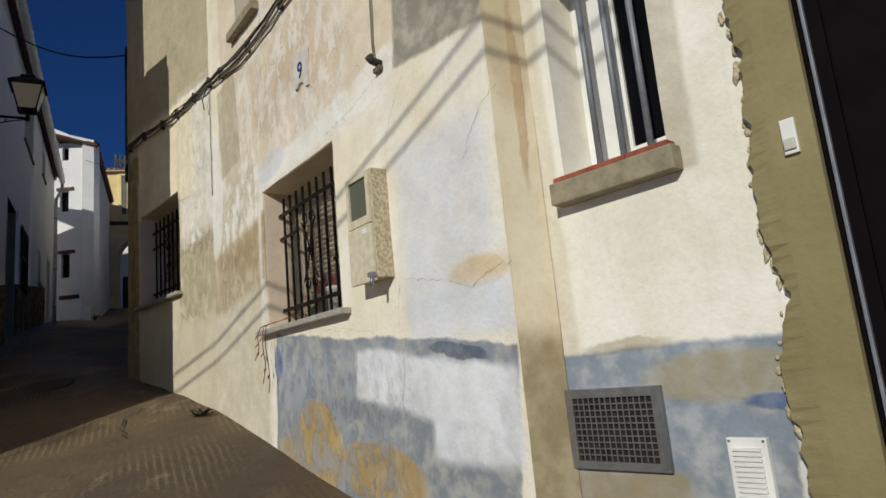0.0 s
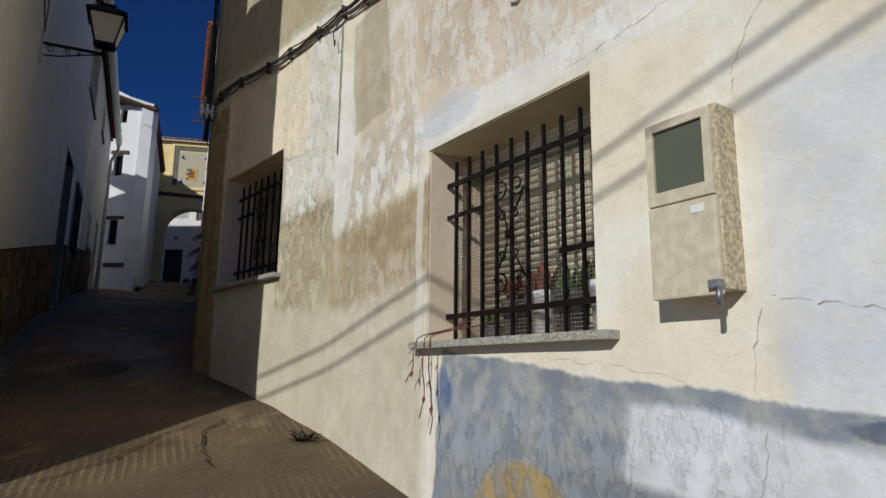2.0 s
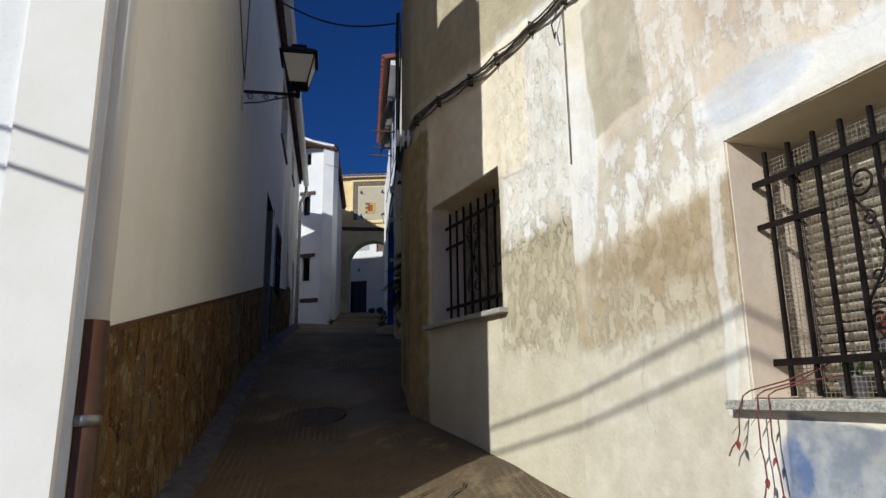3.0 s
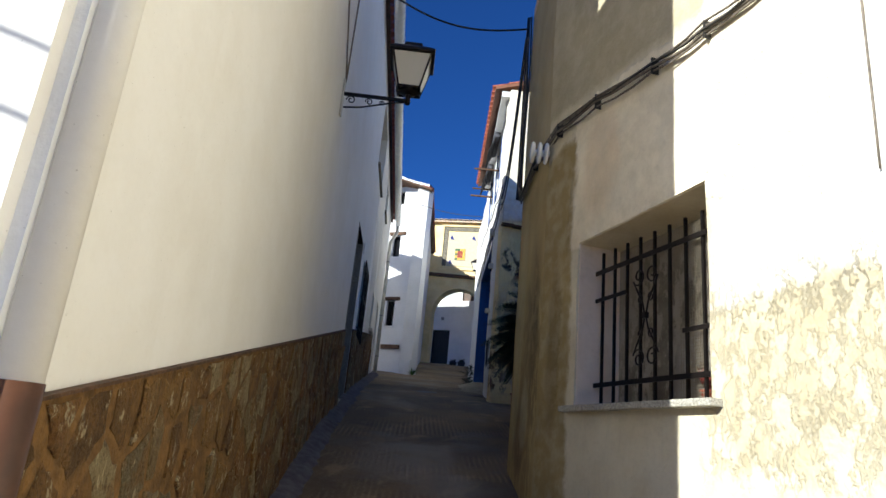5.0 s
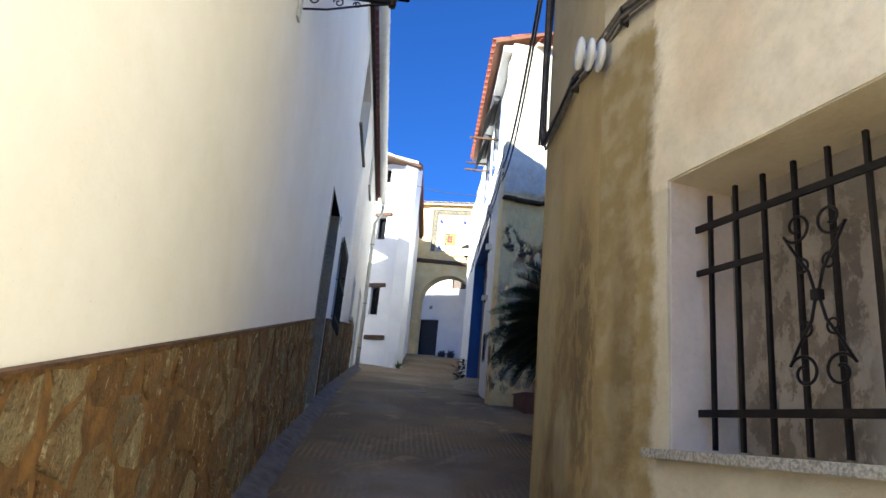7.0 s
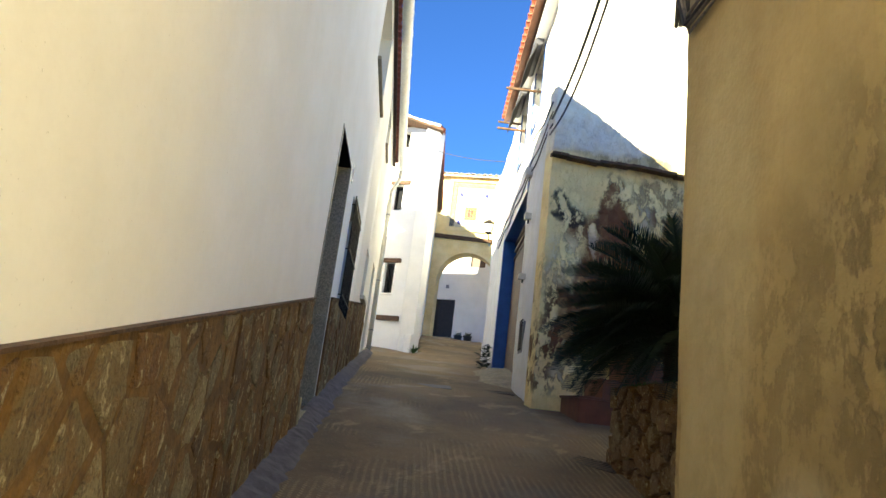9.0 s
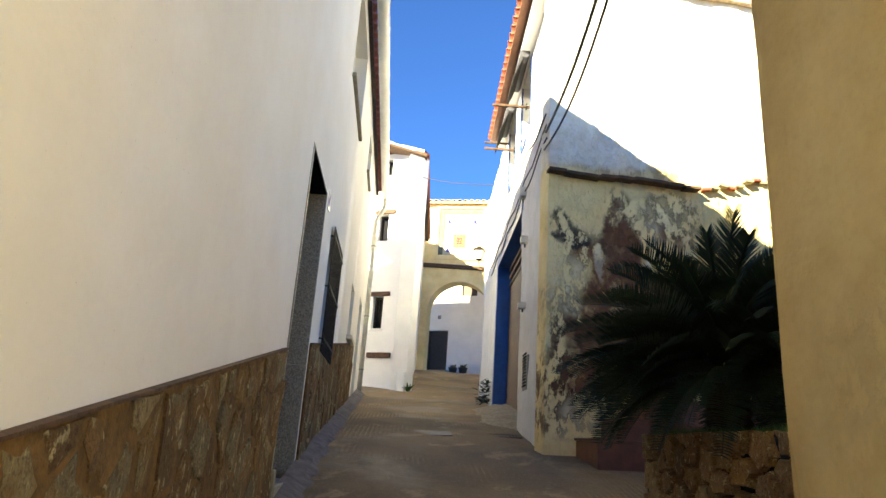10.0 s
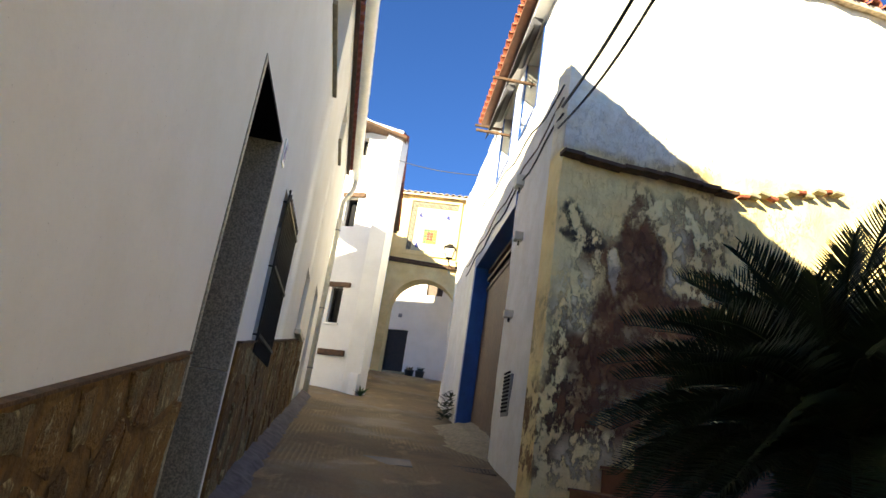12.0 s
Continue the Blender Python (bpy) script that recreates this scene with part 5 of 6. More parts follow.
def lane_windows():
    w = window_body_left("window_5", "tall street window with a projecting black bar grille", WIN_L)
    u0, u1, za, zb = WIN_L
    g = thing("window_grille", "projecting black iron bar grille on the lane house", "grille", FL, "window grilles")
    for k in range(11):
        u = u0 + 0.03 + k * (u1 - u0 - 0.06) / 10
        part("bar", box(bmesh.new(), u - 0.009, u + 0.009, -0.045, -0.027, za - 0.03, zb + 0.0, 0.002), IRON, g)
    for z in (za + 0.12, (za + zb) / 2, zb - 0.12):
        part("rail", box(bmesh.new(), u0, u1, -0.055, -0.045, z - 0.014, z + 0.014), IRON, g)
        for u in (u0 + 0.01, u1 - 0.01):
            part("anchor", tube(bmesh.new(), [(u, 0.02, z), (u, -0.05, z)], 0.008, 6), IRON, g)
    w = window_body_left("window_6", "small street window with a dark frame", WIN_L2)
    part("window_sill", box(bmesh.new(), WIN_L2[0] - 0.05, WIN_L2[1] + 0.05, -0.09, 0.2, WIN_L2[2] - 0.07, WIN_L2[2] - 0.003, 0.008), PVC_OLD, w)
    window_body_left("window_7", "upper window under the eave with a grey sill", WIN_U, True)
    window_body_left("window_8", "small upper window under the eave", WIN_U2, True)
    d = thing("door_3", "plain dark house door in a white reveal", "door", FL, "", "structure")
    u0, u1, za, zb = DOOR_L2
    part("door_leaf", box(bmesh.new(), u0 + 0.003, u1 - 0.003, 0.24, 0.29, za, zb - 0.003, 0.004), WOOD_DARK, d)
    part("door_frame", box(bmesh.new(), u0 + 0.003, u0 + 0.07, 0.2, 0.24, za, zb - 0.003, 0.004), WOOD_DARK, d)


def window_body_left(name, label, win, grey=False):
    u0, u1, za, zb = win
    w = thing(name, label, "window", FL, "", "structure")
    bm = bmesh.new()
    mid = (u0 + u1) / 2
    for a, b, c, d in ((u0 + 0.002, u0 + 0.06, za + 0.002, zb - 0.002), (u1 - 0.06, u1 - 0.002, za + 0.002, zb - 0.002), (u0 + 0.06, u1 - 0.06, za + 0.002, za + 0.06), (u0 + 0.06, u1 - 0.06, zb - 0.06, zb - 0.002), (mid - 0.03, mid + 0.03, za + 0.06, zb - 0.06)):
        box(bm, a, b, 0.20, 0.25, c, d, 0.004)
    part("window_frame", bm, PVC if grey else WOOD_DARK, w)
    for a, b in ((u0 + 0.06, mid - 0.03), (mid + 0.03, u1 - 0.06)):
        part("pane", box(bmesh.new(), a, b, 0.222, 0.228, za + 0.06, zb - 0.06), GLASS, w)
    if grey:
        part("window_sill", box(bmesh.new(), u0 - 0.02, u1 + 0.02, -0.05, 0.2, za - 0.05, za - 0.002, 0.006), CEMENT, w)
    return w


lane_windows()


def street_lamp(name, label, m, arm, size, material=IRON, glass=None):
    """Wall lantern on a scrolled bracket. The frame: x along the wall, -y out over the lane."""
    s = thing(name, label, "street lamp", m)
    part("wall_plate", box(bmesh.new(), -0.045, 0.045, -0.02, 0.0, -0.26, 0.16, 0.01), PVC_OLD, s, "rust-stained white wall plate")
    part("arm", box(bmesh.new(), -0.016, 0.016, -arm - 0.03, -0.02, -0.016, 0.016, 0.003), material, s)
    part("brace", tube(bmesh.new(), [(0, -0.03, -0.16), (0, -arm * 0.3, -0.14), (0, -arm * 0.75, -0.05), (0, -arm, -0.016)], 0.009, 6), material, s)
    for y, r in ((-0.10, 0.05), (-arm * 0.42, 0.042), (-arm * 0.62, 0.03)):
        pts = [(0, y + r * (1 - 0.7 * k / 20) * math.cos(k * 0.4), -0.065 + r * (1 - 0.7 * k / 20) * math.sin(k * 0.4)) for k in range(21)]
        part("scroll", tube(bmesh.new(), pts, 0.006, 6), material, s)
    part("collar", tube(bmesh.new(), [(-0.0, -arm, -0.04), (0, -arm, 0.10)], 0.028, 10), material, s)
    h, wt, wb, z0 = size, size * 0.34, size * 0.19, 0.12

    def ring(half, z):
        return [(-half, -arm - half, z), (half, -arm - half, z), (half, -arm + half, z), (-half, -arm + half, z)]
    lo, hi = ring(wb, z0), ring(wt, z0 + h * 0.62)
    part("lantern_base", lathe(bmesh.new(), [(0.03, 0), (wb * 1.15, 0.02), (wb * 1.25, 0.045)], 4, (0, -arm, z0 - 0.045)), material, s)
    bm = bmesh.new()
    for a, b in zip(lo, hi):
        tube(bm, [a, b], 0.011, 6)
    for r in (lo, hi):
        for k in range(4):
            tube(bm, [r[k], r[(k + 1) % 4]], 0.014, 6)
    cage = part("cage", bm, material, s)
    for k in range(4):
        bm = bmesh.new()
        q = [Vector(v) for v in (lo[k], lo[(k + 1) % 4], hi[(k + 1) % 4], hi[k])]
        c = sum(q, Vector()) / 4
        inner = [c + (v - c) * 0.94 for v in q]
        n = (q[1] - q[0]).cross(q[3] - q[0]).normalized() * 0.004
        f = [bm.verts.new(v) for v in inner] + [bm.verts.new(v + n) for v in inner]
        for i in ((0, 1, 2, 3), (7, 6, 5, 4), (0, 4, 5, 1), (1, 5, 6, 2), (2, 6, 7, 3), (3, 7, 4, 0)):
            bm.faces.new([f[j] for j in i])
        part("pane", bm, GLASS_LAMP, cage)
    bm = bmesh.new()
    prev = None
    for half, z in ((wt * 1.18, z0 + h * 0.62), (wt * 1.2, z0 + h * 0.66), (wt * 0.95, z0 + h * 0.74), (wt * 0.5, z0 + h * 0.85), (wt * 0.45, z0 + h * 0.92), (wt * 0.18, z0 + h * 0.97)):
        row = [bm.verts.new(v) for v in ring(half, z)]
        if prev:
            for k in range(4):
                bm.faces.new((prev[k], prev[(k + 1) % 4], row[(k + 1) % 4], row[k]))
        else:
            bm.faces.new(row[::-1])
        prev = row
    bm.faces.new(prev)
    part("hood", bm, material, s, "black metal hood")
    return s


lamp = street_lamp("street_lamp", "black iron wall lantern on a scrolled bracket", FL @ Matrix.Translation((3.68, 0, 5.88)), 0.70, 0.60)
for k, top in enumerate((2.75, 3.72)):
    part("feed_wire", tube(bmesh.new(), [(0.0, -0.02, 0.14), ((top - 3.68) * 0.5, -0.02, 0.6), (top - 3.68, -0.02, 1.05), (top - 3.68 + (0.15 if k else -0.35), -0.02, 3.3)], 0.009, 6), CABLE_GREY, lamp)


def wall_base_strip():
    """Dark rough mortar fillet where the stone foot meets the lane."""
    bm, rng, prev = bmesh.new(), random.Random(5), None
    for u in np.arange(-0.95, 18.2, 0.12):
        row = []
        for y, h in ((0.0, 0.10), (-0.045, 0.085), (-0.12 - rng.uniform(0, 0.04), 0.05), (-0.21 - rng.uniform(0, 0.06), -0.02)):
            p = FL @ Vector((u, y, 0))
            row.append(bm.verts.new((u, y, ground_z(p.x, p.y) + h + rng.uniform(-0.012, 0.012))))
        if prev:
            for a in range(3):
                bm.faces.new((prev[a], prev[a + 1], row[a + 1], row[a]))
        prev = row
    tagged(part("mortar_fillet", bm, ASPHALT_PATCH, None, "", FL), "rough dark mortar fillet along the lane edge", "kerb", "", "structure")


wall_base_strip()


def on_lane(x, y, spin=0.0):
    """A pose lying on the sloping lane."""
    z = ground_z(x, y) - 0.010
    dx, dy = (ground_z(x + 0.3, y) - z) / 0.3, (ground_z(x, y + 0.3) - z) / 0.3
    n = Vector((-dx, -dy, 1)).normalized()
    return Matrix.Translation((x, y, z)) @ Vector((0, 0, 1)).rotation_difference(n).to_matrix().to_4x4() @ Matrix.Rotation(spin, 4, "Z")


def lane_covers():
    c = thing("manhole_cover", "round cast-iron manhole cover set in the lane", "manhole cover", on_lane(-5.38, 8.36))
    part("frame", lathe(bmesh.new(), [(0.36, -0.02), (0.36, 0.016), (0.325, 0.016), (0.32, 0.004)], 36), CAST, c)
    part("lid", lathe(bmesh.new(), [(0.315, -0.02), (0.315, 0.010), (0.29, 0.013)], 36), CAST, c)
    for k in range(9):
        half = math.sqrt(max(0.0, 0.27 ** 2 - (-0.24 + k * 0.06) ** 2))
        part("rib", box(bmesh.new(), -0.25 + k * 0.06, -0.225 + k * 0.06, -half, half, 0.013, 0.018), CAST, c)
    for x, y, spin, lab in ((-5.98, 13.3, -0.25, "rectangular iron drain grate in the lane"), (-8.2, 16.95, 0.42, "rectangular iron drain grate by the garage house")):
        g = thing("drain_grate", lab, "drain", on_lane(x, y, spin), "drain grates")
        bm = bmesh.new()
        for a in (box, ):
            a(bm, -0.24, 0.24, -0.14, -0.115, -0.01, 0.022, 0.003), a(bm, -0.24, 0.24, 0.115, 0.14, -0.01, 0.022, 0.003)
            a(bm, -0.24, -0.215, -0.115, 0.115, -0.01, 0.022, 0.003), a(bm, 0.215, 0.24, -0.115, 0.115, -0.01, 0.022, 0.003)
        part("frame", bm, CAST, g)
        # no hollow below: a flat near-black slab paints the shade between the slats
        part("pit_shade", box(bmesh.new(), -0.215, 0.215, -0.115, 0.115, -0.01, 0.008), DARK_DOOR, g)
        for k in range(10):
            part("slat", box(bmesh.new(), -0.205 + k * 0.043, -0.183 + k * 0.043, -0.115, 0.115, 0.008, 0.02), CAST, g)
    b = thing("metal_cover", "small bluish square metal cover in the lane", "manhole cover", on_lane(-9.05, 16.3, 0.46))
    part("lid", box(bmesh.new(), -0.28, 0.28, -0.2, 0.2, -0.01, 0.014, 0.004), POT_GREY, b)
    rng = random.Random(9)
    for line in (((-2.9, 5.6), (-3.1, 5.9), (-3.25, 6.3), (-3.2, 6.6)), ((-3.4, 6.5), (-3.55, 6.1), (-3.6, 5.7), (-3.85, 5.3))):
        bm, prev = bmesh.new(), None
        for p, q in zip(line, line[1:]):
            for t in np.linspace(0, 1, 7):
                x, y = p[0] + (q[0] - p[0]) * t + rng.uniform(-0.02, 0.02), p[1] + (q[1] - p[1]) * t
                w = rng.uniform(0.004, 0.011)
                row = [bm.verts.new((x - w, y, ground_z(x, y) + 0.014)), bm.verts.new((x + w, y, ground_z(x, y) + 0.014))]
                if prev:
                    bm.faces.new((prev[0], prev[1], row[1], row[0]))
                prev = row
        part("crack", bm, SOIL, bpy.data.objects["ground"])


lane_covers()

# ---- garage house ----
FH, FS = along(H0, H1), along(H0, S1)


def garage_door():
    u0, u1, za, zb = GARAGE
    d = thing("door_4", "tall brown wooden garage door in a bright blue frame", "garage door", FH, "", "structure")
    base = 3.72
    part("jamb", box(bmesh.new(), u0 + 0.003, u0 + 0.05, -0.33, -0.03, za, zb - 0.16, 0.006), BLUE, d, "bright blue painted jamb")
    part("jamb", box(bmesh.new(), u1 - 0.10, u1 + 0.10, -0.33, 0.022, za, zb + 0.0, 0.006), BLUE, d, "bright blue painted jamb")
    part("lintel", box(bmesh.new(), u0 - 0.02, u1 + 0.10, -0.33, 0.022, zb - 0.16, zb + 0.06, 0.006), BLUE, d, "bright blue painted lintel")
    n = 22
    w = (u1 - u0 - 0.16) / n
    for k in range(n):
        part("board", box(bmesh.new(), u0 + 0.055 + k * w, u0 + 0.05 + (k + 1) * w, -0.30, -0.262, base, zb - 0.62, 0.004), WOOD_DOOR, d)
    for z in (zb - 0.62, zb - 0.42, zb - 0.24):
        part("top_rail", box(bmesh.new(), u0 + 0.05, u1 - 0.10, -0.30, -0.24, z, z + 0.07, 0.005), WOOD_DOOR, d)
    part("backing", box(bmesh.new(), u0 + 0.05, u1 - 0.10, -0.34, -0.302, base, zb - 0.16), DARK_DOOR, d)
    part("handle", tube(bmesh.new(), [(u0 + 0.5, -0.26, 5.1), (u0 + 0.5, -0.21, 5.1), (u0 + 0.62, -0.21, 5.1)], 0.013, 8), GALV, d)
    bm, rng, prev = bmesh.new(), random.Random(14), None
    for u in np.arange(u0 - 0.1, u1 + 0.15, 0.15):
        row = []
        k = min(1.0, (u - u0 + 0.1) / 0.9, (u1 + 0.15 - u) / 0.9)
        for y, h in ((-0.36, 0.16), (0.06, 0.14 * k - 0.03 * (1 - k)), (0.3, 0.09 * k - 0.04), (0.6 + rng.uniform(-0.06, 0.06), -0.05)):
            p = FH @ Vector((u, y, 0))
            row.append(bm.verts.new((u, y, ground_z(p.x, p.y) + h + rng.uniform(-0.02, 0.02))))
        if prev:
            for a in range(3):
                bm.faces.new((prev[a], prev[a + 1], row[a + 1], row[a]))
        prev = row
    tagged(part("garage_ramp", bm, CEMENT, None, "", FH), "rough cement ramp up to the garage door", "ramp", "", "structure")


garage_door()


def garage_details():
    u0, u1, za, zb = HVENT
    v = thing("louvre_vent", "grey metal louvred vent beside the garage", "vent", FH)
    part("frame", box(bmesh.new(), u0 + 0.002, u1 - 0.002, -0.06, 0.018, za + 0.002, zb - 0.002, 0.004), GREY_PAINT, v)
    for k in range(11):
        part("slat", box(bmesh.new(), u0 + 0.05, u1 - 0.05, 0.018, 0.034, za + 0.05 + k * 0.046, za + 0.072 + k * 0.046, 0.002), DARK_DOOR, v)
    for name, u, z, s, lab in (("outdoor_light", 2.12, 7.46, 0.1, "small white box lamp above the garage frame"), ("wall_box", 1.72, 6.5, 0.07, "small grey junction box on the white wall"), ("wall_box", 1.78, 5.45, 0.06, "small grey fitting on the white wall")):
        b = thing(name, lab, "fitting", FH)
        part("case", box(bmesh.new(), u - s, u + s, 0.0, 0.12, z - s * 0.8, z + s * 0.8, 0.012), PVC_OLD, b)
        part("stub", tube(bmesh.new(), [(u, 0.05, z - s * 0.8), (u, 0.05, z - s * 1.7)], 0.014, 8), CABLE, b)
    for w, name in ((WIN_H1, "window_9"), (WIN_H2, "window_10")):
        u0, u1, za, zb = w
        t = window_body(name, "upper window in a blue surround behind a rolled blind", FH, w, -0.2)
        for a, b, c, d in ((u0 - 0.05, u0, za - 0.06, zb), (u1, u1 + 0.08, za - 0.06, zb), (u0, u1, za - 0.06, za - 0.002)):
            part("surround", box(bmesh.new(), a, b, -0.02, 0.014, c, d, 0.004), BLUE, t, "blue painted surround")
        part("shutter", box(bmesh.new(), u0 + 0.03, u0 + 0.32, -0.10, -0.06, za + 0.03, zb - 0.03, 0.006), WOOD_DOOR, t, "brown wooden shutter")
        r = thing("rolled_blind", "dark slatted outdoor blind rolled out under the eave", "blind", FH, "rolled blinds")
        part("roll", tube(bmesh.new(), [(u0 - 0.06, 0.13, zb + 0.02), (u1 + 0.06, 0.13, zb + 0.02)], 0.085, 16), POT_GREY, r)
        for k in range(9):
            part("slat", box(bmesh.new(), u0 - 0.04, u1 + 0.04, 0.15 + k * 0.02, 0.162 + k * 0.02, zb - 0.06 - k * 0.052, zb - 0.012 - k * 0.052), SCREEN, r)
    for u, z, ln in ((2.35, 9.22, 0.62), (3.9, 9.1, 0.62), (4.95, 9.75, 0.55)):
        p = thing("drying_pole", "weathered wooden drying pole sticking out of the wall", "pole", FH, "drying poles")
        part("pole", box(bmesh.new(), u - 0.02, u + 0.02, -0.05, ln, z - 0.02, z + 0.02, 0.004), WOOD_OLD, p)
        part("bracket", box(bmesh.new(), u - 0.035, u + 0.035, 0.0, 0.02, z - 0.05, z + 0.05, 0.003), IRON, p)
    c = thing("wall_cable", "black cables sagging along the white wall above the garage", "cable", FH)
    for k in range(3):
        part("cable", tube(bmesh.new(), [(0.02 + 0.4 * j, 0.03 + 0.01 * k, 7.45 + 0.16 * k + 0.05 * math.sin(j * 1.3 + k) + 0.05 * j * (k == 2)) for j in range(20)], 0.012, 6), CABLE if k != 1 else CABLE_GREY, c)
    for k in range(2):
        c = thing("overhead_cable", "black cable sagging between the corner house and the garage house", "cable", None, "overhead cables")
        p, q = FC @ Vector((1.74, 0.08, 7.3 - 0.25 * k)), FH @ Vector((0.05 + 0.1 * k, 0.04, 7.55 - 0.22 * k))
        part("cable", tube(bmesh.new(), [p.lerp(q, t / 20) - Vector((0, 0, (0.35 + 0.12 * k) * math.sin(math.pi * t / 20))) for t in range(21)], 0.016 - 0.004 * k, 6), CABLE, c)
    e = thing("eave_moulding", "white plastered moulding under the eave", "moulding", FH)
    part("moulding", prism(bmesh.new(), [(0.05, EAVE_H - 0.16), (5.7, EAVE_H - 0.16), (5.7, EAVE_H - 0.03), (0.05, EAVE_H - 0.03)], 0.0, 0.2), MAT_WHITE_B, e)


garage_details()


def wall_coping():
    """Old tile ledge that ran over the peeling wall, and its broken end."""
    c = thing("tile_ledge", "sagging brown clay tile ledge on the peeling wall, broken off", "ledge", FS)
    rng = random.Random(17)
    for k in range(9):
        u = -0.03 + k * 0.242
        z = 6.93 - 0.02 * math.sin(k * 0.9)
        bm = box(bmesh.new(), 0.0, 0.24, -0.13, 0.02, -0.022, 0.022, 0.007)
        part("ledge_tile", bm, WOOD_OLD, c, "", Matrix.Translation((u, -0.02, z)) @ Matrix.Rotation(rng.uniform(-0.05, 0.05), 4, "Y"))
    for k in range(11):
        u = 2.2 + k * 0.13
        z = 6.95 + 0.27 * (u - 2.2) + rng.uniform(-0.03, 0.03)
        bm = box(bmesh.new(), 0.0, 0.13, -0.10 + rng.uniform(0, 0.05), 0.02, -0.018, 0.018, 0.006)
        part("broken_tile", bm, TERRACOTTA if k % 3 == 0 else CEMENT, c, "", Matrix.Translation((u, -0.02, z)) @ Matrix.Rotation(rng.uniform(-0.25, 0.15), 4, "Y"))


wall_coping()


# ---- garden: planter, steps, palms ----
PL = [(-5.88, 13.50), (-4.55, 10.95)]
FP = along(*PL)


def planter():
    rng = random.Random(31)
    length = span(*PL)
    bm = prism(bmesh.new(), [(0, 2.2), (length, 1.8), (length, 3.46), (0, 3.46)], 0.02, 0.32)
    w = part("planter_wall", bm, MORTAR, None, "", FP)
    tagged(w, "low rubble stone planter wall with ochre stones", "wall", "", "structure")
    outline = [(0.0, 2.4), (length, 1.9), (length, 3.51), (0.0, 3.51)]
    seeds = []
    for i in range(int(length / 0.21)):
        for j in range(8):
            seeds.append(((i + 0.5 + rng.uniform(-0.4, 0.4)) * 0.21, 2.1 + (j + 0.5 * (i % 2) + rng.uniform(-0.3, 0.3)) * 0.18))
    for poly in cells(outline, seeds, 0.85):
        bm = stone_piece(poly, 0.02, -1, 0.008, rng.uniform(0.04, 0.09), rng)
        if bm:
            part("stone", bm, STONE_RUBBLE, w)
    end0, end1 = (-5.88, 13.50), (-4.06, 14.44)
    fe = along(end0, end1)
    bm = prism(bmesh.new(), [(0, 2.3), (span(end0, end1), 2.5), (span(end0, end1), 3.48), (0, 3.48)], 0.0, -0.3)
    w2 = part("planter_end_wall", bm, MORTAR, None, "", fe)
    tagged(w2, "rubble stone end wall of the planter", "wall", "", "structure")
    seeds = [((i + 0.5 + rng.uniform(-0.4, 0.4)) * 0.22, 2.3 + (j + 0.5 * (i % 2) + rng.uniform(-0.3, 0.3)) * 0.2) for i in range(9) for j in range(6)]
    for poly in cells([(0.0, 2.4), (span(end0, end1), 2.6), (span(end0, end1), 3.51), (0.0, 3.51)], seeds, 0.85):
        bm = stone_piece(poly, 0.0, 1, 0.008, rng.uniform(0.03, 0.08), rng)
        if bm:
            part("stone", bm, STONE_RUBBLE, w2)
    bm = bmesh.new()
    pts = [(-5.82, 13.46), (-4.6, 11.05), (1.0, 12.5), (1.2, 19.9), (-3.2, 17.6), (-4.1, 14.36)]
    a, b = [bm.verts.new((x, y, 3.48)) for x, y in pts], [bm.verts.new((x, y, 1.5)) for x, y in pts]
    bm.faces.new(a), bm.faces.new(b[::-1])
    for k in range(len(pts)):
        bm.faces.new((a[k], b[k], b[(k + 1) % len(pts)], a[(k + 1) % len(pts)]))
    tagged(part("garden_bed", bm, SOIL), "dark soil garden bed behind the planter wall", "garden bed", "", "structure")
    bm = bmesh.new()
    for k in range(5200):
        s, t = rng.random(), rng.random() ** 1.6
        p = FP @ Vector((s * length, 0.06 + t * 1.6, 0))
        a, h = rng.uniform(0, 6.28), rng.uniform(0.03, 0.085)
        dx, dy = 0.006 * math.cos(a), 0.006 * math.sin(a)
        lx, ly = rng.uniform(-0.03, 0.03), rng.uniform(-0.03, 0.03)
        bm.faces.new([bm.verts.new((p.x - dx, p.y - dy, 3.475)), bm.verts.new((p.x + dx, p.y + dy, 3.475)), bm.verts.new((p.x + lx, p.y + ly, 3.475 + h))])
    tagged(part("grass", bm, GRASS), "short green grass on top of the planter", "grass", "", "stuff")


planter()


def garden_steps():
    s = thing("garden_steps", "three brown tiled garden steps beside the peeling wall", "steps", FS)
    for k, (u, z) in enumerate(((0.40, 3.49), (0.72, 3.735), (1.06, 3.99))):
        part("riser", box(bmesh.new(), u, u + 1.7, -0.70 + 0.05 * k, -0.03, 2.6, z - 0.03, 0.004), BROWN_TILE, s)
        part("tread", box(bmesh.new(), u - 0.025, u + 1.7, -0.71 + 0.05 * k, -0.03, z - 0.028, z, 0.006), BROWN_TILE, s)
    w = thing("step_wall", "low brown rendered wall closing the steps", "wall", FS, "", "structure")
    part("body", box(bmesh.new(), 2.77, 2.95, -0.75, -0.03, 2.6, 4.15, 0.01), BROWN_TILE, w)


garden_steps()


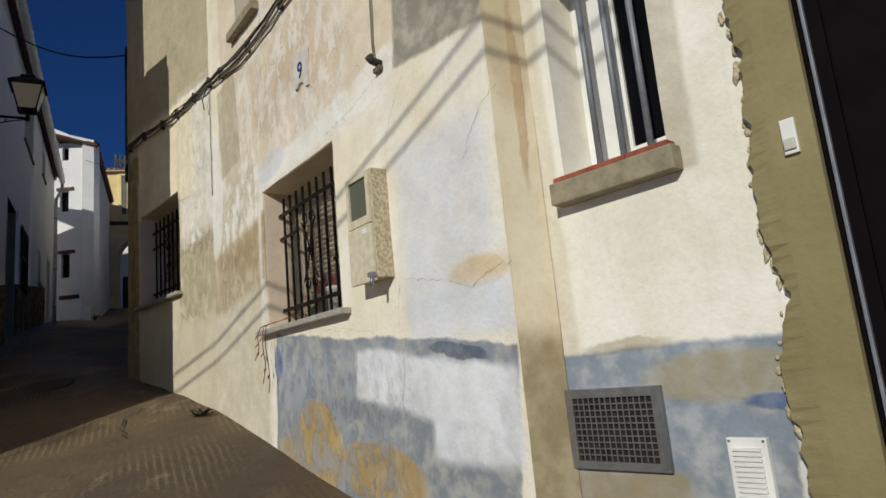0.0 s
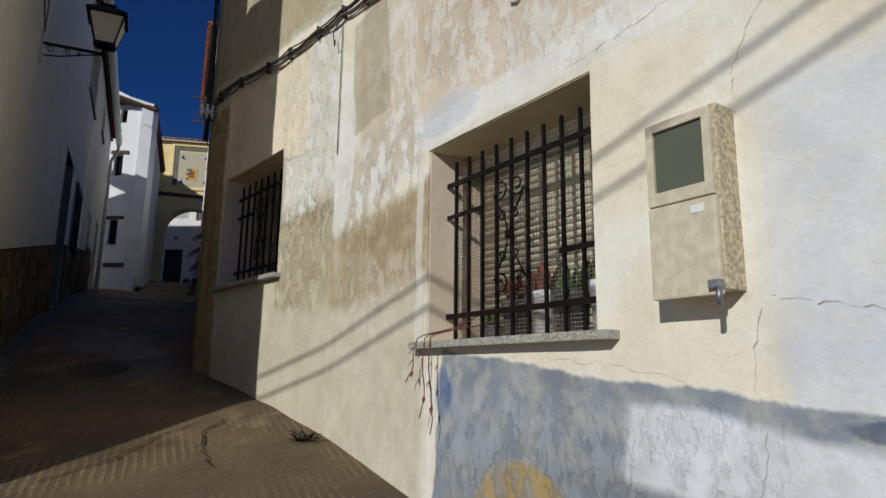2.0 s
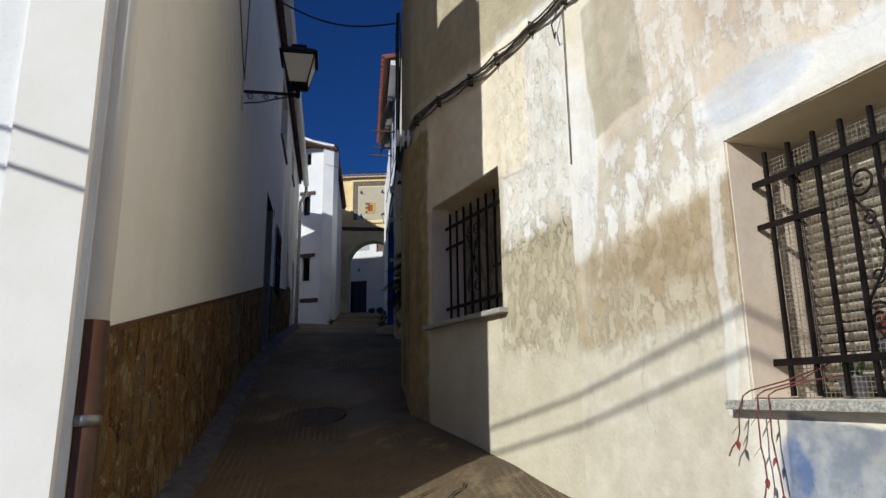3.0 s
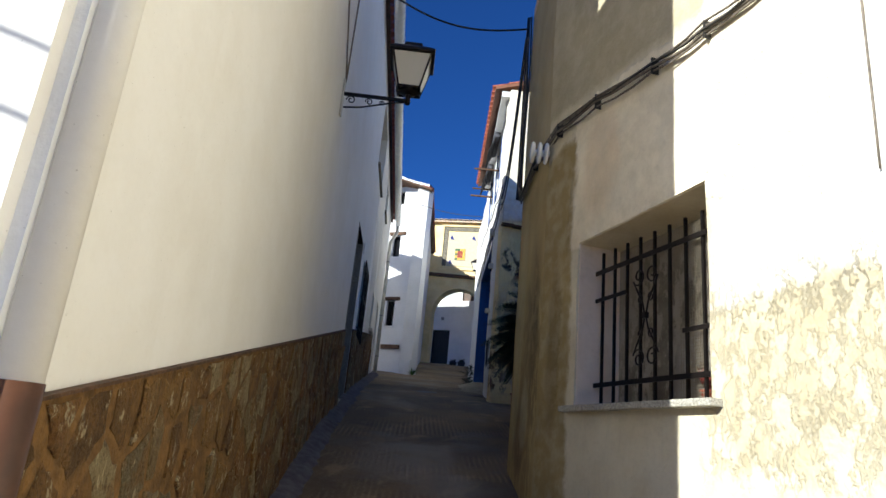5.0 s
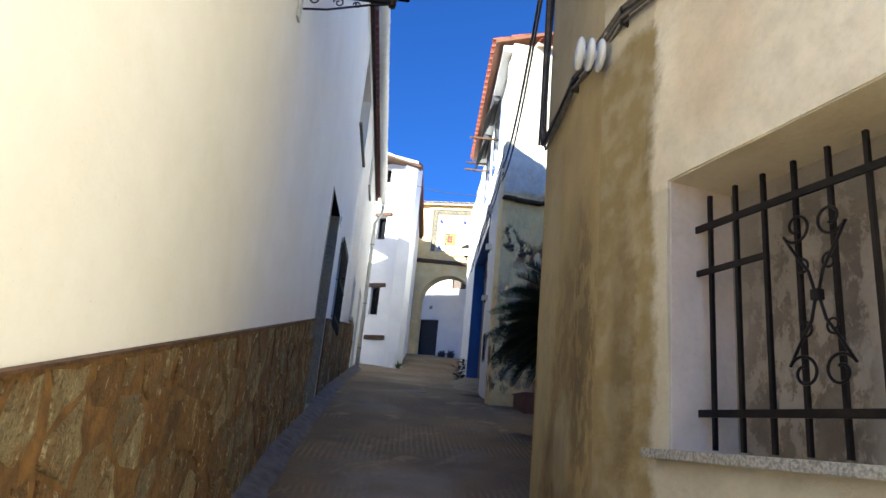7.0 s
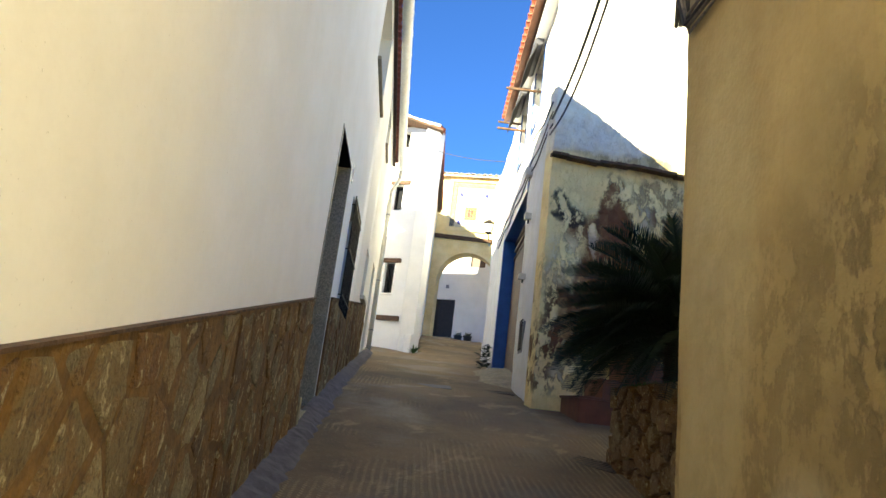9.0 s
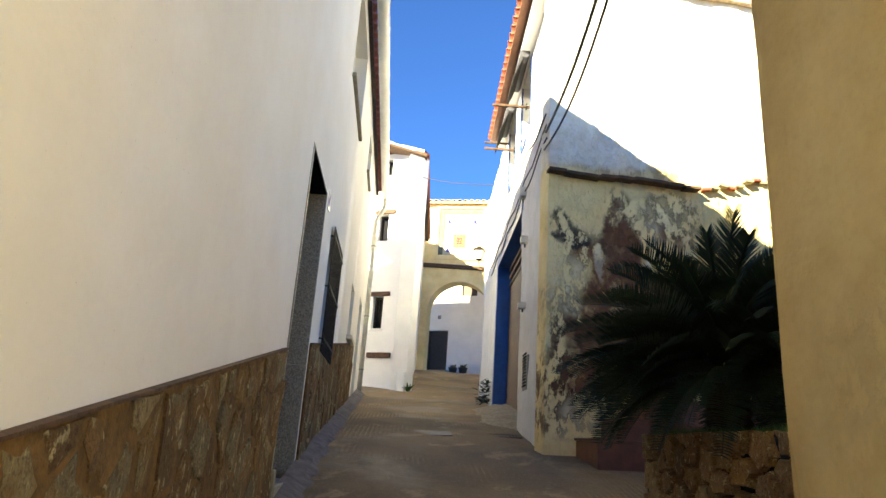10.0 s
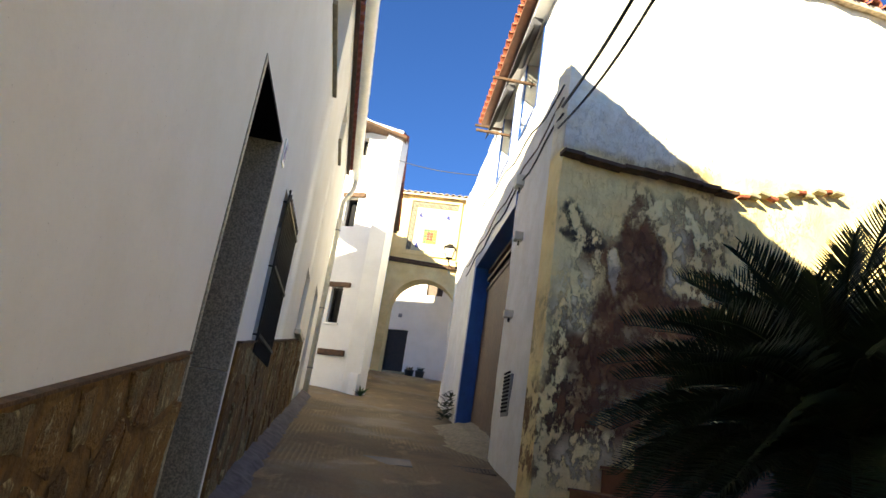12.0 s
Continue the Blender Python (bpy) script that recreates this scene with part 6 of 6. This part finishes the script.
def frond_mesh(rng, length):
    """A stiff arching feather leaf: midrib and two rows of narrow leaflets."""
    bm = bmesh.new()
    n = 72
    rib = [Vector((length * t, 0, length * (0.55 * t - 0.62 * t * t))) for t in [k / n for k in range(n + 1)]]
    tube(bm, rib[::4], [0.010 * (1 - 0.8 * k / 18) for k in range(len(rib[::4]))], 5)
    for k in range(6, n + 1):
        t = k / n
        ln = length * 0.19 * math.sin(math.pi * (0.12 + 0.80 * t)) + 0.03
        for side in (1, -1):
            a = math.radians(62 - 30 * t) + rng.uniform(-0.08, 0.08)
            d = Vector((math.cos(a), side * math.sin(a), 0.28 + rng.uniform(-0.06, 0.06)))
            b = rib[k]
            w = Vector((0.0055, -side * 0.002, 0))
            mid, tip = b + d * ln * 0.55, b + d * ln + Vector((0, 0, -0.10 * ln))
            v = [bm.verts.new(q) for q in (b - w, b + w, mid + w, tip, mid - w)]
            bm.faces.new(v)
    bmesh.ops.recalc_face_normals(bm, faces=bm.faces[:])
    mesh = bpy.data.meshes.new("frond")
    bm.to_mesh(mesh)
    bm.free()
    mesh.materials.append(LEAF_DARK)
    return mesh


def sago_palm(x, y, z, trunk, reach, count, seed, label):
    rng = random.Random(seed)
    p = thing("sago_palm", label, "palm", Matrix.Translation((x, y, z)), "sago palms")
    prof = [(0.15, 0.0)]
    for k in range(12):
        prof += [(0.15 + 0.02 * (k % 2), trunk * (k + 0.5) / 12)]
    prof += [(0.12, trunk), (0.05, trunk + 0.08)]
    part("trunk", lathe(bmesh.new(), prof, 14), BARK, p)
    kinds = [frond_mesh(rng, reach * f) for f in (1.0, 0.9, 1.08)]
    for k in range(count):
        az = k * 2.39996 + rng.uniform(-0.15, 0.15)
        up = math.radians(82 - 98 * (k / count) ** 0.9 + rng.uniform(-7, 7))
        turn = Matrix.Rotation(az, 4, "Z") @ Matrix.Rotation(-up + 0.3, 4, "Y") @ Matrix.Rotation(rng.uniform(-0.25, 0.25), 4, "X")
        shared("frond", kinds[k % 3], p, Matrix.Translation((0, 0, trunk + 0.02)) @ turn)
    return p


sago_palm(-5.25, 13.12, 3.46, 0.46, 1.14, 130, 41, "dark green sago palm with stiff arching fronds in the planter")
sago_palm(-4.05, 12.85, 3.46, 0.5, 1.16, 130, 42, "taller dark sago palm with stiff arching fronds in the garden")
sago_palm(-3.9, 14.6, 3.46, 0.4, 1.25, 110, 43, "shaded sago palm in the garden by the white wall")


def clipped_tree():
    """A tree clipped into leafy balls."""
    rng = random.Random(77)
    t = thing("clipped_tree", "tree clipped into round leafy balls beside the white wall", "tree", Matrix.Translation((-3.15, 15.6, 3.45)))
    part("trunk", tube(bmesh.new(), [(0, 0, 0), (0.05, 0, 1.2), (-0.03, 0.05, 2.6), (0.05, 0, 4.3)], [0.09, 0.075, 0.06, 0.03], 10), BARK, t)
    for k, (cx, cy, cz, r) in enumerate(((0.05, 0, 4.30, 0.66), (0.2, -0.05, 3.05, 0.42))):
        bm = bmesh.new()
        for j in range(4200 if k == 0 else 2200):
            d = Vector((rng.gauss(0, 1), rng.gauss(0, 1), rng.gauss(0, 1))).normalized()
            rr = r * (0.93 + 0.10 * noise.noise(d * 3 + Vector((k, 0, 0))) + 0.07 * noise.noise(d * 9)) * rng.uniform(0.86, 1.03)
            c = Vector((cx, cy, cz)) + d * rr
            a = d.orthogonal().normalized()
            a = Matrix.Rotation(rng.uniform(0, 6.28), 3, d) @ a
            b = d.cross(a) * 0.6 + d * rng.uniform(-0.5, 0.5)
            s = rng.uniform(0.022, 0.036)
            bm.faces.new([bm.verts.new(c + q) for q in (-a * s, -b * s * 0.7, a * s, b * s * 0.7)])
        part("crown", bm, LEAF, t)
        # plain dark ball inside the leaves; its colour stands for the crown's inner shade
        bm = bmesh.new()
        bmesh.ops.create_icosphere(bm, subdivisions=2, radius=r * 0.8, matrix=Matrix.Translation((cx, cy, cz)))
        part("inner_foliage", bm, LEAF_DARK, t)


clipped_tree()

# ---- white house, arch and beyond ----
FW, FR, FK = along(W0, W1), along(ARCH_P, ARCH_Q), along((-19.5, 35.2), (-11.0, 35.2))


def white_house_details():
    for k, (w, h) in enumerate(((WIN_W1, True), (WIN_W2, True), (WIN_W0, False))):
        u0, u1, za, zb = w
        t = thing("window_%d" % (11 + k), "small dark window under an old wooden lintel", "window", FW, "", "structure")
        part("pane", box(bmesh.new(), u0 + 0.03, u1 - 0.03, 0.20, 0.21, za + 0.03, zb - 0.03), GLASS, t)
        bm = bmesh.new()
        for a, b, c, d in ((u0 + 0.002, u0 + 0.04, za, zb), (u1 - 0.04, u1 - 0.002, za, zb), (u0 + 0.04, u1 - 0.04, zb - 0.05, zb - 0.002), (u0 + 0.04, u1 - 0.04, za + 0.002, za + 0.04)):
            box(bm, a, b, 0.15, 0.2, c, d)
        part("window_frame", bm, WOOD_DARK, t)
        part("lintel", box(bmesh.new(), u0 - 0.1, u1 + 0.2, -0.08, 0.1, zb + 0.002, zb + 0.12, 0.012), WOOD_OLD, t, "old wooden lintel")
        if k == 1:
            for j in range(4):
                part("bar", tube(bmesh.new(), [(u0 + 0.06 + j * 0.11, 0.03, za), (u0 + 0.06 + j * 0.11, 0.03, zb)], 0.008, 6), IRON, t)
            part("window_sill", box(bmesh.new(), u0 - 0.05, u1 + 0.05, -0.06, 0.1, za - 0.05, za - 0.002, 0.006), MAT_WHITE_B, t)
    b = thing("wooden_ledge", "short old wooden beam let into the white wall", "beam", FW)
    part("beam", box(bmesh.new(), 1.70, 2.41, -0.10, 0.0, 5.47, 5.61, 0.014), WOOD_OLD, b)
    s = thing("wall_buttress", "rounded white buttress stub at the house corner", "buttress", FW)
    part("stub", box(bmesh.new(), 2.74, 2.98, -0.22, 0.05, 4.2, 5.10, 0.05), MAT_WHITE_B, s)
    w = thing("weed", "green weed growing at the white house corner", "weed", FW @ Matrix.Translation((3.07, -0.12, ground_z(-12.7, 23.4))), "weeds")
    rng = random.Random(6)
    for k in range(20):
        bm = bmesh.new()
        a = rng.uniform(0, 6.28)
        leaf(bm, (0, 0, 0), (0.2 * math.cos(a), 0.2 * math.sin(a), rng.uniform(0.1, 0.34)), 0.05, 0.05)
        part("leaf", bm, LEAF, w)
    w = thing("weed", "dark leafy weed by the blue garage jamb", "weed", Matrix.Translation((-10.32, 22.0, ground_z(-10.32, 22.0))), "weeds")
    for k in range(80):
        bm = bmesh.new()
        a = rng.uniform(0, 6.28)
        bx, by, bz = rng.uniform(-0.12, 0.12), rng.uniform(-0.2, 0.2), rng.uniform(0.0, 0.5)
        leaf(bm, (bx, by, bz), (bx + 0.16 * math.cos(a), by + 0.16 * math.sin(a), bz + rng.uniform(0.02, 0.16)), 0.07, 0.05)
        part("leaf", bm, LEAF_DARK, w)


white_house_details()


def arch_details():
    b = thing("beam", "long dark wooden beam with tiles over the arch", "beam", FR)
    bm = prism(bmesh.new(), [(0.25, 10.31), (5.5, 10.08), (5.5, 10.21), (0.25, 10.46)], -0.16, 0.0)
    part("timber", bm, WOOD_OLD, b)
    n = thing("wall_shrine", "glazed tile niche with a patterned border and a small picture", "shrine", FR)
    part("niche_ground", box(bmesh.new(), 1.52, 3.14, -0.02, 0.0, 10.82, 12.56, 0.004), TILE_PIC, n)
    step = 0.2
    mesh = None
    for a, c in [(1.30 + k * step, 12.62) for k in range(9)] + [(1.30, 12.62 - k * step) for k in range(1, 10)]:
        if mesh is None:
            mesh = part("border_tile", box(bmesh.new(), 0.004, step - 0.004, -0.03, 0.0, 0.004, step - 0.004, 0.004), TILE_BLUE, n, "", Matrix.Translation((a, 0, c)))
        else:
            shared("border_tile", mesh.data, n, Matrix.Translation((a, 0, c)))
    picture = part("picture", box(bmesh.new(), 1.90, 2.43, -0.032, -0.02, 11.12, 11.72, 0.004), TILE_PIC, n, "small picture of coloured tiles")
    paints = [simple("yellow_enamel", (214, 170, 60), 0.6, 0.0, 0.3, 30), INK_WARM, simple("green_enamel", (70, 104, 60), 0.6, 0.0, 0.3, 30), simple("red_enamel", (150, 52, 36), 0.6, 0.0, 0.3, 30)]
    pattern = random.Random(19)
    for a in range(4):
        for c in range(5):
            middle = a in (1, 2) and c in (1, 2, 3)
            part("picture_tile", box(bmesh.new(), 1.915 + a * 0.127, 2.035 + a * 0.127, -0.038, -0.032, 11.14 + c * 0.115, 11.248 + c * 0.115), paints[pattern.choice((1, 3)) if middle else pattern.choice((0, 0, 2))], picture)
    for u, z in ((1.66, 12.2), (2.75, 12.2), (1.66, 10.95)):
        part("corner_ornament", prism(bmesh.new(), [(u, z), (u + 0.18, z - 0.05), (u + 0.1, z + 0.06), (u + 0.05, z + 0.2), (u - 0.04, z + 0.08)], -0.03, -0.02), INK_BLUE, n)
    bm = bmesh.new()
    for a, c, d, e in ((1.17, 1.29, 10.72, 12.84), (1.17, 3.27, 12.84, 12.93), (3.15, 3.27, 10.72, 12.84), (1.17, 3.27, 10.62, 10.72)):
        box(bm, a, c, -0.07, 0.0, d, e, 0.01)
    part("niche_frame", bm, MAT_ARCH, n)
    street_lamp("street_lamp", "small black wall lantern beside the tile niche", FR @ Matrix.Translation((3.10, 0, 10.32)), 0.75, 0.56)
    u0 = 1.6
    d = thing("door_5", "plain dark brown house door beyond the arch", "door", FK, "", "structure")
    part("door_leaf", box(bmesh.new(), u0 + 0.003, 2.597, 0.1, 0.15, 6.4, 8.377, 0.004), WOOD_DARK, d)
    part("door_frame", box(bmesh.new(), u0 + 0.003, u0 + 0.06, 0.04, 0.1, 6.4, 8.377, 0.004), WOOD_DARK, d)
    part("step", box(bmesh.new(), u0 - 0.1, 2.75, -0.25, 0.0, 6.0, 6.55, 0.01), CEMENT, d)
    for k, w in enumerate(((3.17, 3.93, 9.98, 10.56), (1.95, 2.75, 10.1, 10.6))):
        t = thing("window_%d" % (14 + k), "window in the house beyond the arch", "window", FK, "", "structure")
        part("pane", box(bmesh.new(), w[0] + 0.003, w[1] - 0.003, 0.1, 0.14, w[2] + 0.003, w[3] - 0.003), WOOD_DOOR if k == 0 else GREY_PAINT, t)
    g = thing("meter_tag", "small grey box beside the far door", "box", FK)
    part("case", box(bmesh.new(), 2.05, 2.2, -0.05, 0.0, 8.92, 9.08, 0.006), GREY_PAINT, g)
    for u in (3.08, 3.56):
        potted_plant("potted_plant", "dark planter with low dark foliage under the far wall", FK, u, -0.35, ground_z(-16.2, 34.8) - 0.02, 0.2, 0.35, POT_GREY, LEAF_DARK, 14, 0.3, 0.09)
    s = thing("shutter", "narrow brown wooden shutter by the arch", "shutter", FR)
    part("leaf_panel", box(bmesh.new(), 3.60, 3.72, -0.12, -0.002, 7.7, 8.6, 0.006), WOOD_OLD, s)
    c = thing("overhead_cable", "thin cable over the far end of the lane", "cable", None, "overhead cables")
    p, q = Vector((-13.3, 23.3, 10.75)), Vector((-10.2, 22.0, 9.6))
    part("cable", tube(bmesh.new(), [p.lerp(q, t / 12) - Vector((0, 0, 0.1 * math.sin(math.pi * t / 12))) for t in range(13)], 0.01, 5), CABLE, c)


arch_details()
